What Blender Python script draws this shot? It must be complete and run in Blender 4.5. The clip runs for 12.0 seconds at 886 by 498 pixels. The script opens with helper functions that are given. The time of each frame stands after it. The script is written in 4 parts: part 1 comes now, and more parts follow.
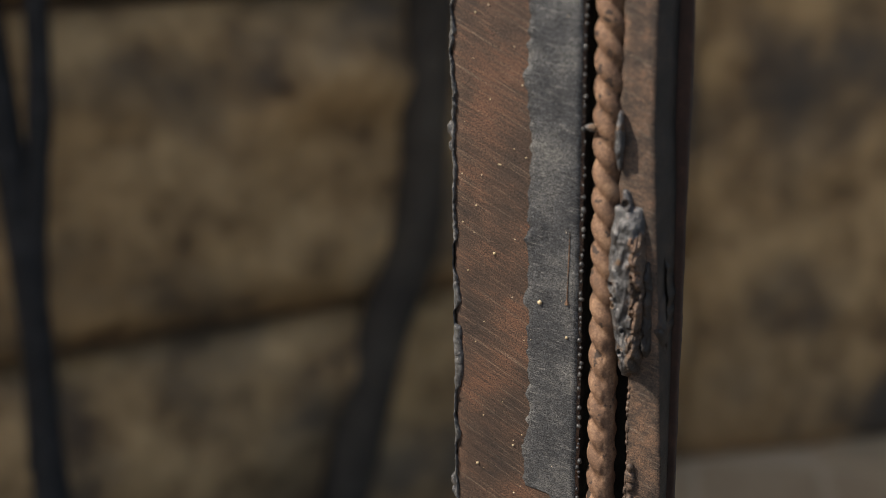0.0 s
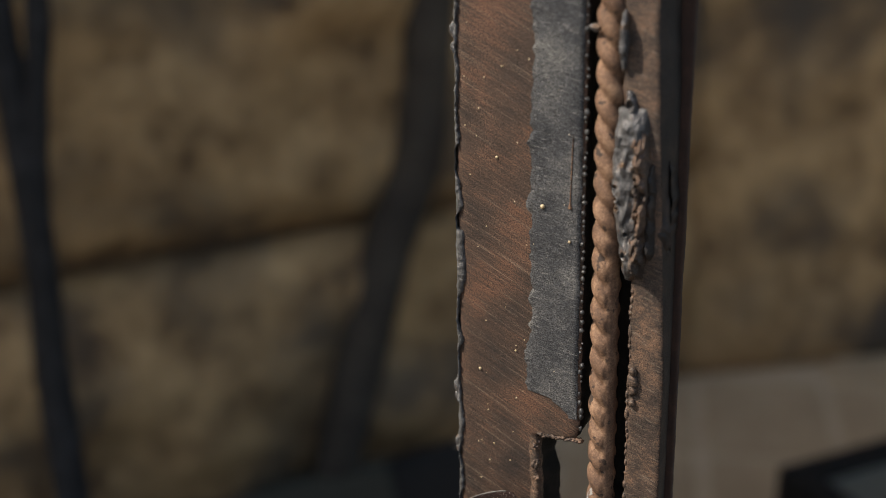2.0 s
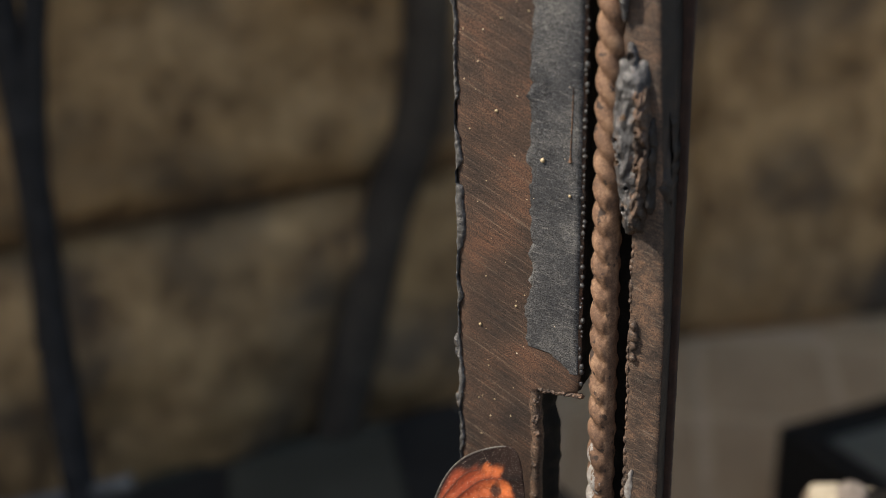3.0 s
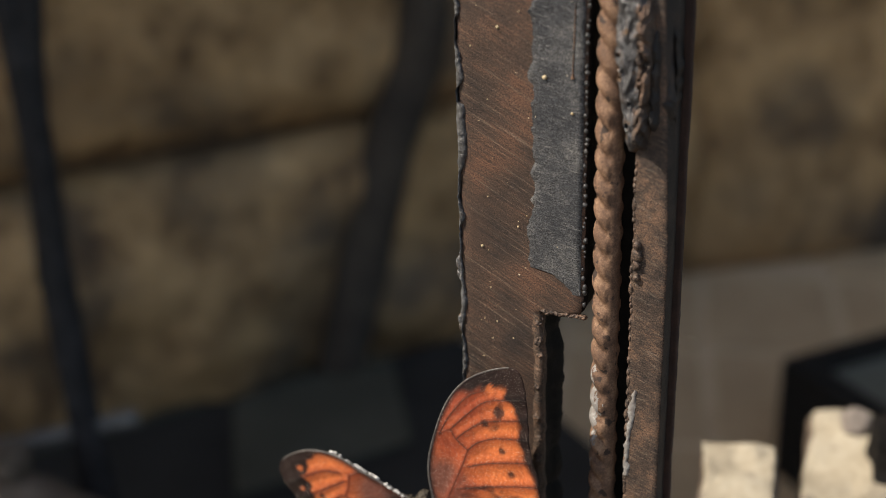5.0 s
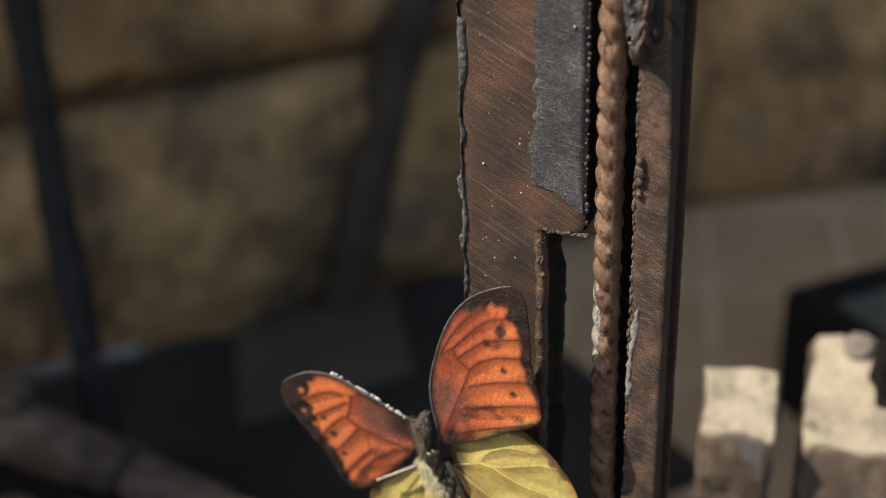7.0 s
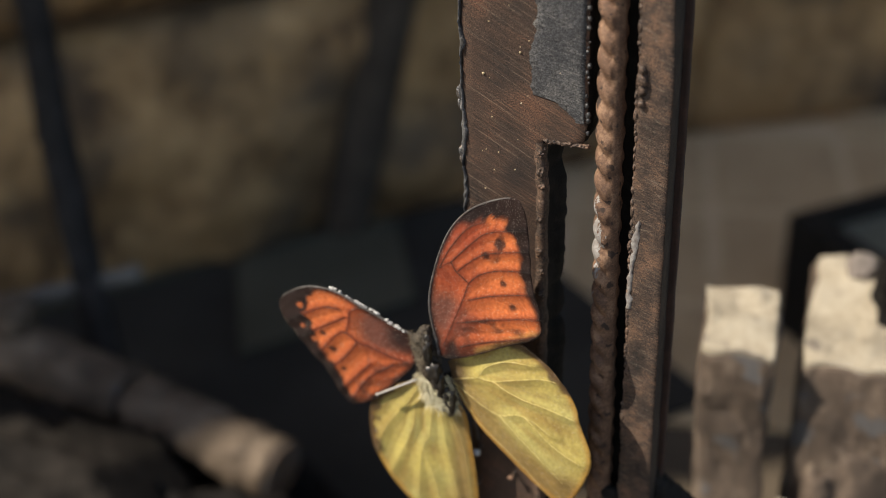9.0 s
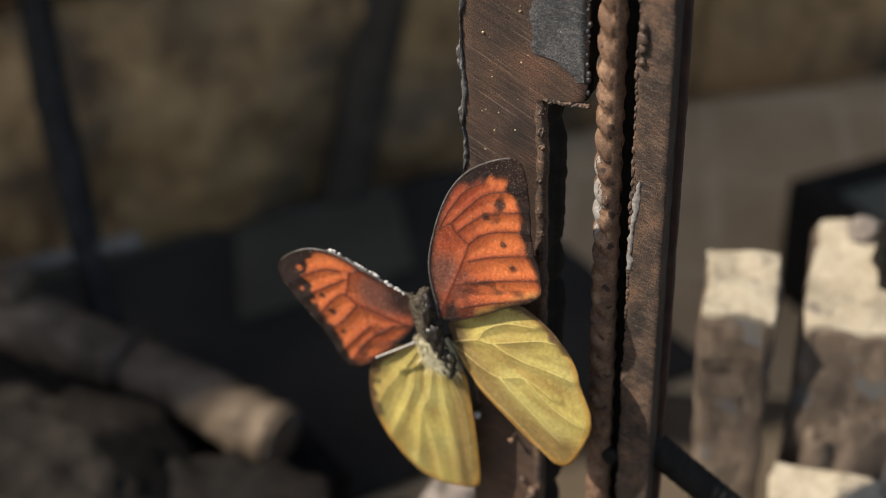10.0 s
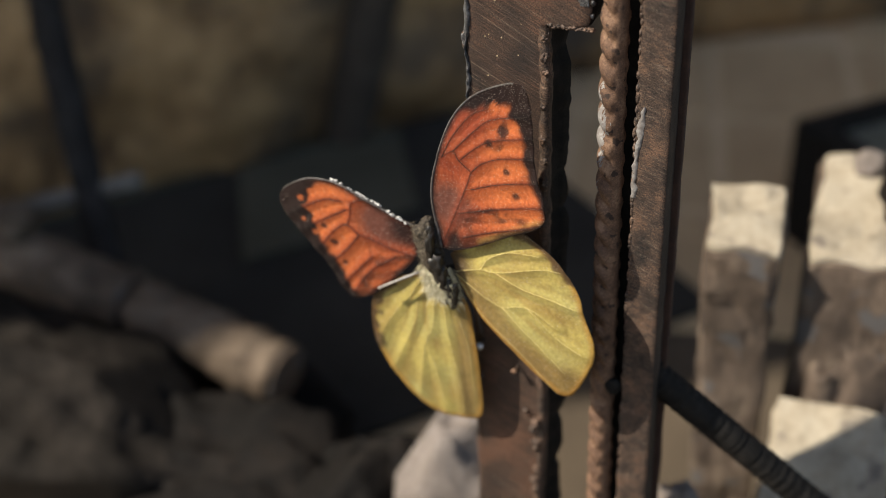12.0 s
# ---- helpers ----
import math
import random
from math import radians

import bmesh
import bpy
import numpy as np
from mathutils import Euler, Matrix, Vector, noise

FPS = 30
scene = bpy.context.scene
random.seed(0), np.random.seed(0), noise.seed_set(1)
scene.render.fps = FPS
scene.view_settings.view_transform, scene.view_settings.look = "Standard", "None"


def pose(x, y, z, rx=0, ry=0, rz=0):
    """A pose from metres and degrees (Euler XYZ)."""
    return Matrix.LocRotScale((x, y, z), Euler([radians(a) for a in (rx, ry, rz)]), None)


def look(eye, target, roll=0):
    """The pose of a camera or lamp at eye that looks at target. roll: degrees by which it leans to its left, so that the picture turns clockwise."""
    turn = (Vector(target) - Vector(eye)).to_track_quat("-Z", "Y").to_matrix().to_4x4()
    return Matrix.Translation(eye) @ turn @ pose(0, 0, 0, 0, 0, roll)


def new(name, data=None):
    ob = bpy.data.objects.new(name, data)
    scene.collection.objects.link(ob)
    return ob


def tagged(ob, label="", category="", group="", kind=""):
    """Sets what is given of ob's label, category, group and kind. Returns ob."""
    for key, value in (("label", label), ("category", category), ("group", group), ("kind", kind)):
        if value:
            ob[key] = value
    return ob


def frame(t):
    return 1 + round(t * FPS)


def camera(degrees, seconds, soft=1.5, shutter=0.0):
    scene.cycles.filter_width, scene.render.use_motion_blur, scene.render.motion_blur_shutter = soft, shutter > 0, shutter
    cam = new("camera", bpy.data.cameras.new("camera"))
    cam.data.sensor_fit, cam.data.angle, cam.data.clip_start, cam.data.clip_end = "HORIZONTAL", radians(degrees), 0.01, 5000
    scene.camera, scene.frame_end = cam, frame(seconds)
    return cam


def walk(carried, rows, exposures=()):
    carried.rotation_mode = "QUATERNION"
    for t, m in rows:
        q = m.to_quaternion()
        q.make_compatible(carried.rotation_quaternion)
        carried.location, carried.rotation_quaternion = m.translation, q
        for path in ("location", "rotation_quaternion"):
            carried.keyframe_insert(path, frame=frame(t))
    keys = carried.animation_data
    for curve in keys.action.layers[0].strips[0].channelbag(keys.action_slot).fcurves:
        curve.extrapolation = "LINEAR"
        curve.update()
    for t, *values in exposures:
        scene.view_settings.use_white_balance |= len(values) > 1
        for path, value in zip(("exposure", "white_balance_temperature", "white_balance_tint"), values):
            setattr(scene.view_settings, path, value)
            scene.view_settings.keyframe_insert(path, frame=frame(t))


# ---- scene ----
cam = camera(38.0, 12.0, soft=0.6)
cam.data.dof.use_dof = True
cam.data.dof.focus_distance = 0.384
cam.data.dof.aperture_fstop = 5.6

PATH = [
    (0, 0.13772, -0.33657, 0.58839, 22.731, -16.523, -0.744),
    (0.5, 0.13823, -0.33710, 0.58752, 22.848, -17.440, -0.764),
    (1, 0.13825, -0.33607, 0.58560, 22.946, -18.353, -0.893),
    (1.5, 0.13763, -0.33526, 0.58347, 22.926, -19.058, -0.888),
    (2, 0.13774, -0.33528, 0.58189, 22.979, -19.889, -0.979),
    (2.5, 0.13787, -0.33553, 0.57952, 22.999, -20.531, -1.088),
    (3, 0.13763, -0.33391, 0.57834, 23.069, -21.454, -1.207),
    (5, 0.13755, -0.33249, 0.57060, 23.308, -23.980, -1.702),
    (5.5, 0.13753, -0.33253, 0.56896, 23.354, -24.592, -1.713),
    (6, 0.13735, -0.33154, 0.56721, 23.442, -25.357, -1.836),
    (6.5, 0.13755, -0.33129, 0.56535, 23.520, -25.965, -1.852),
    (7, 0.13748, -0.33142, 0.56263, 23.540, -26.596, -1.979),
    (7.5, 0.13739, -0.33102, 0.56120, 23.574, -27.414, -2.023),
    (9.5, 0.13816, -0.33033, 0.55297, 23.828, -30.215, -2.155),
    (10, 0.13772, -0.33040, 0.55126, 23.821, -30.823, -2.242),
    (10.5, 0.13835, -0.33023, 0.54908, 24.018, -31.326, -2.311),
    (11, 0.13796, -0.33044, 0.54734, 24.019, -31.982, -2.352),
    (11.5, 0.13798, -0.33028, 0.54578, 24.104, -32.552, -2.438),
    (12, 0.13813, -0.33065, 0.54415, 24.148, -33.100, -2.488),
]
walk(cam, [(t, pose(x, y, z, 90 + pitch, 0, yaw) @ pose(0, 0, 0, 0, 0, roll)) for t, x, y, z, yaw, pitch, roll in PATH], [(0.0, 0.72, 7200.0, 10.0), (12.0, 0.72, 7200.0, 10.0)])

# ---- light ----
SUN_FROM = Vector((-0.54, -0.43, 0.72)).normalized()
world = bpy.data.worlds.new("sky")
scene.world = world
world.use_nodes = True
wn = world.node_tree
sky = wn.nodes.new("ShaderNodeTexSky")
sky.sky_type = "NISHITA"
sky.sun_disc = False
sky.sun_elevation = math.asin(SUN_FROM.z)
sky.sun_rotation = math.atan2(SUN_FROM.x, SUN_FROM.y)
wn.links.new(sky.outputs[0], wn.nodes["Background"].inputs[0])
wn.nodes["Background"].inputs[1].default_value = 0.095
sun = new("sun", bpy.data.lights.new("sun", "SUN"))
sun.data.energy, sun.data.angle, sun.data.color = 4.3, radians(0.53), (1.0, 0.95, 0.87)
sun.matrix_world = look(SUN_FROM * 5, (0, 0, 0))


# ---- materials ----
def material(name, dark, mid, pale, scale=40.0, rough=(0.6, 0.9), metal=0.0, bump=0.3, grain=400.0, stretch=(1, 1, 1), turn=(0, 0, 0), fleck=None, depth=0.002, spread=(0.3, 0.5, 0.7), gloss=0.4):
    """Three base colours laid out by noise at two scales, with grain relief."""
    m = bpy.data.materials.new(name)
    m.use_nodes = True
    n, link = m.node_tree.nodes, m.node_tree.links.new
    b = n["Principled BSDF"]
    co = n.new("ShaderNodeTexCoord")
    mp = n.new("ShaderNodeMapping")
    mp.vector_type = "TEXTURE"
    mp.inputs["Scale"].default_value = [1 / s for s in stretch]
    mp.inputs["Rotation"].default_value = [radians(a) for a in turn]
    link(co.outputs["Object"], mp.inputs["Vector"])
    big = n.new("ShaderNodeTexNoise")
    big.inputs["Scale"].default_value, big.inputs["Detail"].default_value, big.inputs["Roughness"].default_value = scale, 8, 0.62
    fine = n.new("ShaderNodeTexNoise")
    fine.inputs["Scale"].default_value, fine.inputs["Detail"].default_value, fine.inputs["Roughness"].default_value = grain, 6, 0.7
    link(co.outputs["Object"], big.inputs["Vector"])
    link(mp.outputs["Vector"], fine.inputs["Vector"])
    mix = n.new("ShaderNodeMix")
    mix.data_type = "FLOAT"
    mix.inputs[0].default_value = 0.45
    link(big.outputs["Fac"], mix.inputs[2])
    link(fine.outputs["Fac"], mix.inputs[3])
    ramp = n.new("ShaderNodeValToRGB")
    e = ramp.color_ramp.elements
    e[0].position, e[0].color = spread[0], (*dark, 1)
    e[1].position, e[1].color = spread[2], (*pale, 1)
    e.new(spread[1]).color = (*mid, 1)
    link(mix.outputs[0], ramp.inputs[0])
    colour = ramp.outputs[0]
    if fleck:
        spots = n.new("ShaderNodeTexNoise")
        spots.inputs["Scale"].default_value, spots.inputs["Detail"].default_value = fleck[1], 3
        link(co.outputs["Object"], spots.inputs["Vector"])
        cut = n.new("ShaderNodeValToRGB")
        cut.color_ramp.elements[0].position, cut.color_ramp.elements[1].position = fleck[2], fleck[2] + (fleck[3] if len(fleck) > 3 else 0.05)
        link(spots.outputs["Fac"], cut.inputs[0])
        over = n.new("ShaderNodeMix")
        over.data_type = "RGBA"
        link(cut.outputs[0], over.inputs[0])
        link(colour, over.inputs[6])
        over.inputs[7].default_value = (*fleck[0], 1)
        colour = over.outputs[2]
    link(colour, b.inputs["Base Color"])
    rr = n.new("ShaderNodeMapRange")
    rr.inputs["To Min"].default_value, rr.inputs["To Max"].default_value = rough
    link(fine.outputs["Fac"], rr.inputs["Value"])
    link(rr.outputs[0], b.inputs["Roughness"])
    b.inputs["Metallic"].default_value = metal
    b.inputs["Specular IOR Level"].default_value = gloss
    bp = n.new("ShaderNodeBump")
    bp.inputs["Strength"].default_value, bp.inputs["Distance"].default_value = bump, depth
    link(mix.outputs[0], bp.inputs["Height"])
    link(bp.outputs[0], b.inputs["Normal"])
    return m


def brushed(name, dark, mid, pale, line, angle, across, along, mottle, metal, rough, contrast, speckle=0.55):
    """Ground steel: scratches in one direction over mottled oxide, with fine specks."""
    m = material(name, dark, mid, pale, mottle, rough, metal, 0.5, across, (along, 1, 1), (0, angle, 0), None, 0.0005, contrast)
    n, link = m.node_tree.nodes, m.node_tree.links.new
    b = n["Principled BSDF"]
    old = b.inputs["Base Color"].links[0].from_socket
    co = n["Texture Coordinate"]
    mp = n.new("ShaderNodeMapping")
    mp.inputs["Rotation"].default_value = (0, radians(angle + 2), 0)
    mp.vector_type = "TEXTURE"
    mp.inputs["Scale"].default_value = (3.3 / along, 1, 1)
    link(co.outputs["Object"], mp.inputs["Vector"])
    thin = n.new("ShaderNodeTexNoise")
    thin.inputs["Scale"].default_value, thin.inputs["Detail"].default_value, thin.inputs["Roughness"].default_value = across * 0.8, 4, 0.8
    link(mp.outputs["Vector"], thin.inputs["Vector"])
    cut = n.new("ShaderNodeValToRGB")
    cut.color_ramp.elements[0].position, cut.color_ramp.elements[1].position = 0.55, 0.74
    link(thin.outputs["Fac"], cut.inputs[0])
    part_of = n.new("ShaderNodeMath")
    part_of.operation = "MULTIPLY"
    part_of.inputs[1].default_value = 0.75
    link(cut.outputs[0], part_of.inputs[0])
    over = n.new("ShaderNodeMix")
    over.data_type = "RGBA"
    link(part_of.outputs[0], over.inputs[0])
    link(old, over.inputs[6])
    over.inputs[7].default_value = (*line, 1)
    col = over.outputs[2]
    speck = n.new("ShaderNodeTexNoise")
    speck.inputs["Scale"].default_value, speck.inputs["Detail"].default_value, speck.inputs["Roughness"].default_value = 2600, 2, 0.6
    link(co.outputs["Object"], speck.inputs["Vector"])
    tone = n.new("ShaderNodeMapRange")
    tone.inputs["From Min"].default_value, tone.inputs["From Max"].default_value = 0.3, 0.7
    tone.inputs["To Min"].default_value, tone.inputs["To Max"].default_value = 1 - speckle, 1 + speckle
    link(speck.outputs["Fac"], tone.inputs["Value"])
    mul = n.new("ShaderNodeVectorMath")
    mul.operation = "SCALE"
    link(col, mul.inputs[0])
    link(tone.outputs[0], mul.inputs["Scale"])
    link(mul.outputs[0], b.inputs["Base Color"])
    return m


BROWN_STEEL = brushed("brown_steel", (0.028, 0.0215, 0.019), (0.066, 0.0415, 0.031), (0.135, 0.068, 0.044), (0.25, 0.185, 0.14), 27, 1500, 0.05, 38, 0.2, (0.42, 0.75), (0.39, 0.5, 0.61), 0.9)
SCALE_STEEL = brushed("scale_steel", (0.012, 0.0135, 0.0175), (0.06, 0.061, 0.066), (0.15, 0.145, 0.14), (0.25, 0.24, 0.23), 8, 2300, 0.3, 60, 0.25, (0.35, 0.7), (0.36, 0.5, 0.64), 1.0)
RUST = material("rust", (0.036, 0.02, 0.014), (0.14, 0.078, 0.049), (0.31, 0.19, 0.12), 170, (0.6, 0.95), 0.05, 0.6, 1500, (1, 1, 1), (0, 0, 0), ((0.035, 0.022, 0.017), 300, 0.6, 0.06), 0.0006, (0.34, 0.5, 0.66))
BAR_STEEL = brushed("bar_steel", (0.017, 0.015, 0.0145), (0.072, 0.049, 0.038), (0.17, 0.1, 0.066), (0.24, 0.19, 0.15), 18, 1400, 0.3, 110, 0.2, (0.45, 0.8), (0.38, 0.5, 0.61), 0.85)
RED_STEEL = material("red_steel", (0.016, 0.0095, 0.0075), (0.038, 0.0185, 0.013), (0.08, 0.038, 0.025), 150, (0.7, 0.95), 0.05, 0.6, 1300, depth=0.0006)
SLAG = material("slag", (0.014, 0.014, 0.016), (0.085, 0.084, 0.088), (0.34, 0.33, 0.335), 260, (0.2, 0.5), 0.4, 0.8, 1900, fleck=((0.11, 0.068, 0.043), 260, 0.56, 0.08), depth=0.001, spread=(0.36, 0.5, 0.68))
# Near-black: the plate's shaded cut side, and other black parts.
BLACK_STEEL = material("black_steel", (0.006, 0.006, 0.006), (0.014, 0.013, 0.012), (0.035, 0.03, 0.026), 200, (0.6, 0.9), 0.1, 0.6, 1500, depth=0.0008, gloss=0.15)
DARK_ROD = material("dark_rod", (0.016, 0.015, 0.0145), (0.03, 0.028, 0.027), (0.055, 0.051, 0.048), 60, (0.8, 0.95), 0.0, 0.4, 500, depth=0.001, gloss=0.06)
BROWN_POLE = material("brown_pole", (0.022, 0.018, 0.015), (0.06, 0.048, 0.038), (0.12, 0.096, 0.072), 14, (0.8, 0.95), 0, 0.5, 200, depth=0.003, gloss=0.1)
WALL_STONE = material("wall_stone", (0.1, 0.056, 0.027), (0.37, 0.22, 0.1), (0.57, 0.355, 0.17), 11, (0.8, 1.0), 0, 0.7, 30, (1, 1, 1), (0, 0, 0), ((0.09, 0.068, 0.05), 6.5, 0.5, 0.16), 0.012, (0.38, 0.5, 0.62))
MORTAR = material("mortar", (0.06, 0.037, 0.026), (0.12, 0.078, 0.052), (0.2, 0.14, 0.09), 15, (0.85, 1.0), 0, 0.5, 120, depth=0.006)
# Lightened to make up for the shade the wall casts on the paving.
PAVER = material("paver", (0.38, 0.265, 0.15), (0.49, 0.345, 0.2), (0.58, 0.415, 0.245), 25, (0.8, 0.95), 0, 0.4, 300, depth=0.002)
# Darkened so that the ground in full sun still looks dim.
DIMMED_GROUND = material("dimmed_ground", (0.048, 0.036, 0.025), (0.078, 0.059, 0.04), (0.11, 0.084, 0.057), 25, (0.9, 1.0), 0, 0.5, 400, depth=0.002)


# ---- helpers for things ----
def mesh_of(name, bm, mat, smooth=False):
    me = bpy.data.meshes.new(name)
    bmesh.ops.recalc_face_normals(bm, faces=bm.faces)
    bm.to_mesh(me)
    bm.free()
    me.materials.append(mat)
    if smooth:
        for p in me.polygons:
            p.use_smooth = True
    return me


def part(name, bm, mat, parent=None, label="", smooth=False):
    ob = new(name, mesh_of(name, bm, mat, smooth))
    if parent:
        ob.parent = parent
    return tagged(ob, label)


def thing(name, label, category, group="", at=(0, 0, 0)):
    ob = new(name)
    ob.location = at
    ob.empty_display_size = 0.02
    return tagged(ob, label, category, group)


def rough_box(size, cuts=(2, 2, 2), wobble=0.001, freq=60, seed=0, bevel=0.0):
    """A box from its base centre, cut up, with uneven faces."""
    bm = bmesh.new()
    bmesh.ops.create_cube(bm, size=1)
    if bevel:
        bmesh.ops.scale(bm, vec=size, verts=bm.verts)
        bmesh.ops.bevel(bm, geom=list(bm.edges), offset=bevel, segments=2, affect="EDGES", profile=0.6)
        bmesh.ops.scale(bm, vec=[1 / s for s in size], verts=bm.verts)
    for axis, n in enumerate(cuts):
        for k in range(1, n):
            no = [0, 0, 0]
            no[axis] = 1
            co = [0, 0, 0]
            co[axis] = -0.5 + k / n
            bmesh.ops.bisect_plane(bm, geom=list(bm.verts) + list(bm.edges) + list(bm.faces), plane_co=co, plane_no=no)
    for v in bm.verts:
        v.co = Vector((v.co.x * size[0], v.co.y * size[1], (v.co.z + 0.5) * size[2]))
        v.co += noise.noise_vector(v.co * freq + Vector((seed * 7.3, seed * 3.1, 0))) * wobble
    return bm


def tube(points, radius, sides=10, caps=True):
    """A tube along points; radius: a number, or a function of the place along it, 0 to 1."""
    bm = bmesh.new()
    rings = []
    pts = [Vector(p) for p in points]
    for i, p in enumerate(pts):
        d = (pts[min(i + 1, len(pts) - 1)] - pts[max(i - 1, 0)]).normalized()
        a = d.orthogonal() if i == 0 else (a - d * a.dot(d))
        a.normalize()
        b = d.cross(a)
        r = radius(i / (len(pts) - 1)) if callable(radius) else radius
        rings.append([bm.verts.new(p + (a * math.cos(2 * math.pi * k / sides) + b * math.sin(2 * math.pi * k / sides)) * r) for k in range(sides)])
    for r0, r1 in zip(rings, rings[1:]):
        for k in range(sides):
            bm.faces.new((r0[k], r0[(k + 1) % sides], r1[(k + 1) % sides], r1[k]))
    if caps:
        bm.faces.new(rings[0][::-1])
        bm.faces.new(rings[-1])
    return bm


# ---- ground ----
WALL_AT, WALL_TURN = Vector((-0.117, 0.871, 0)), 50.0
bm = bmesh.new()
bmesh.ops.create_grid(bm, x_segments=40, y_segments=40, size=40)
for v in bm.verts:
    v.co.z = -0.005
ground = tagged(part("ground", bm, DIMMED_GROUND), "ground beyond the paving, darkened to dim its sunlit part", "ground", kind="structure")

# ---- the stone wall behind ----
def wall_frame(s):
    """Pose on the wall's face at s metres along it; the wall bends a little at s = 0."""
    turn = 51.3 if s < 0 else 34.5
    return pose(*WALL_AT, 0, 0, turn) @ pose(s, 0, 0)


# Raised to 2.3 m: the added, unseen upper part shades the ground.
for name, s0, s1 in (("wall_west", -2.2, 0.02), ("wall_east", 0.0, 2.2)):
    bm = rough_box((s1 - s0, 0.1, 2.3), (int((s1 - s0) * 16), 1, 14), 0.004, 12, 3)
    w = tagged(part(name, bm, MORTAR), "earth-coloured rough stone wall with dark joints", "wall", kind="structure")
    w.matrix_world = wall_frame(s0) @ pose((s1 - s0) / 2, 0.075, -0.02)
    rng = random.Random(5 if s0 < 0 else 9)
    z = -0.01
    courses = (0.238, 0.27, 0.36, 0.3, 0.34, 0.3, 0.34) if s0 < 0 else (0.6, 0.4, 0.34, 0.3, 0.3, 0.28)
    for course, high in enumerate(courses):
        s = s0 - rng.uniform(0, 0.2)
        while s < s1:
            long = rng.uniform(1.0, 1.6)
            a, b = max(s, s0), min(s + long, s1)
            s += long + 0.012
            if b - a < 0.06:
                continue
            bm = bmesh.new()
            nx, nz = max(4, int((b - a) / 0.018)), max(5, int(high / 0.018))
            seed = rng.uniform(0, 50)
            grid = []
            for j in range(nz + 1):
                row = []
                for i in range(nx + 1):
                    u, v = i / nx, j / nz
                    edge = min(u * (b - a), (1 - u) * (b - a), v * high, (1 - v) * high)
                    x, y = a + 0.004 + u * (b - a - 0.008), z + 0.007 + v * (high - 0.014)
                    bulge = 0.024 * (1 - math.exp(-edge / 0.03))
                    bulge += (0.02 if s0 < 0 else 0.009) * noise.fractal(Vector((x * 9 + seed, y * 11, seed)), 1.0, 2.0, 5)
                    row.append(bm.verts.new((x - s0, -max(bulge, -0.01), y)))
                grid.append(row)
            for r0, r1 in zip(grid, grid[1:]):
                for i in range(nx):
                    bm.faces.new((r0[i], r0[i + 1], r1[i + 1], r1[i]))
            rim = grid[0] + [r[-1] for r in grid[1:]] + grid[-1][-2::-1] + [r[0] for r in grid[-2:0:-1]]
            back = [bm.verts.new((v.co.x, 0.04, v.co.z)) for v in rim]
            for i in range(len(rim)):
                k = (i + 1) % len(rim)
                bm.faces.new((rim[i], rim[k], back[k], back[i]))
            st = part("stone", bm, WALL_STONE, w, smooth=True)
            st.matrix_parent_inverse = w.matrix_world.inverted()
            st.matrix_world = wall_frame(s0)
        z += high

# ---- black block put in for a shaded hollow in the wall ----
hung = thing("dark_hollow", "black block on the stone wall, put in for a shaded hollow", "iron plate", at=wall_frame(0.60).translation)
bm = rough_box((0.1, 0.05, 0.15), (4, 2, 5), 0.002, 40, 2, 0.004)
p = part("hollow_body", bm, DARK_ROD, hung)
p.matrix_local = pose(0.02, -0.015, 0.31, 0, 0, 34.5)

# ---- dark band up the wall, built as a bent pole; leaning poles ----
def smooth_line(pts, steps=10):
    pts = [Vector(p) for p in pts]
    ends = [pts[0] * 2 - pts[1]] + pts + [pts[-1] * 2 - pts[-2]]
    out = []
    for i in range(1, len(ends) - 2):
        p0, p1, p2, p3 = ends[i - 1 : i + 3]
        for k in range(steps):
            t = k / steps
            out.append(0.5 * (2 * p1 + (p2 - p0) * t + (2 * p0 - 5 * p1 + 4 * p2 - p3) * t * t + (3 * p1 - p0 - 3 * p2 + p3) * t ** 3))
    return out + [pts[-1]]


def pole(name, label, pts, radius, mat, category="pole"):
    line = smooth_line(pts)
    bm = tube(line, lambda t: radius * (1 + 0.12 * noise.noise(Vector((t * 9, radius * 900, 0)))), 14)
    ob = part(name, bm, mat, None, label, True)
    return tagged(ob, label, category)


GREY_BAR = material("grey_bar", (0.08, 0.073, 0.064), (0.16, 0.145, 0.127), (0.26, 0.24, 0.21), 40, (0.7, 0.9), 0.1, 0.4, 400, depth=0.001, gloss=0.2)
pole("bent_pole", "dark bent band up the stone wall, built as a pole", [(-0.348, 0.551, 0.0), (-0.328, 0.575, 0.111), (-0.31, 0.598, 0.209), (-0.29, 0.623, 0.29), (-0.282, 0.634, 0.417), (-0.274, 0.645, 0.62)], 0.0215, BROWN_POLE)
pole("leaning_pole", "dark iron pole leaning over the rubble", [(-0.316, 0.189, 0.0), (-0.353, 0.2265, 0.076), (-0.3809, 0.2546, 0.1326), (-0.4118, 0.2859, 0.21), (-0.4291, 0.3071, 0.3041), (-0.464, 0.3368, 0.442), (-0.53, 0.39, 0.7)], 0.0115, DARK_ROD)
pole("leaning_pole", "thin dark iron pole crossing the thicker one", [(-0.422, 0.29, 0.2), (-0.4335, 0.3216, 0.355), (-0.4389, 0.3449, 0.4344), (-0.4498, 0.366, 0.5141), (-0.462, 0.39, 0.7)], 0.0085, DARK_ROD)
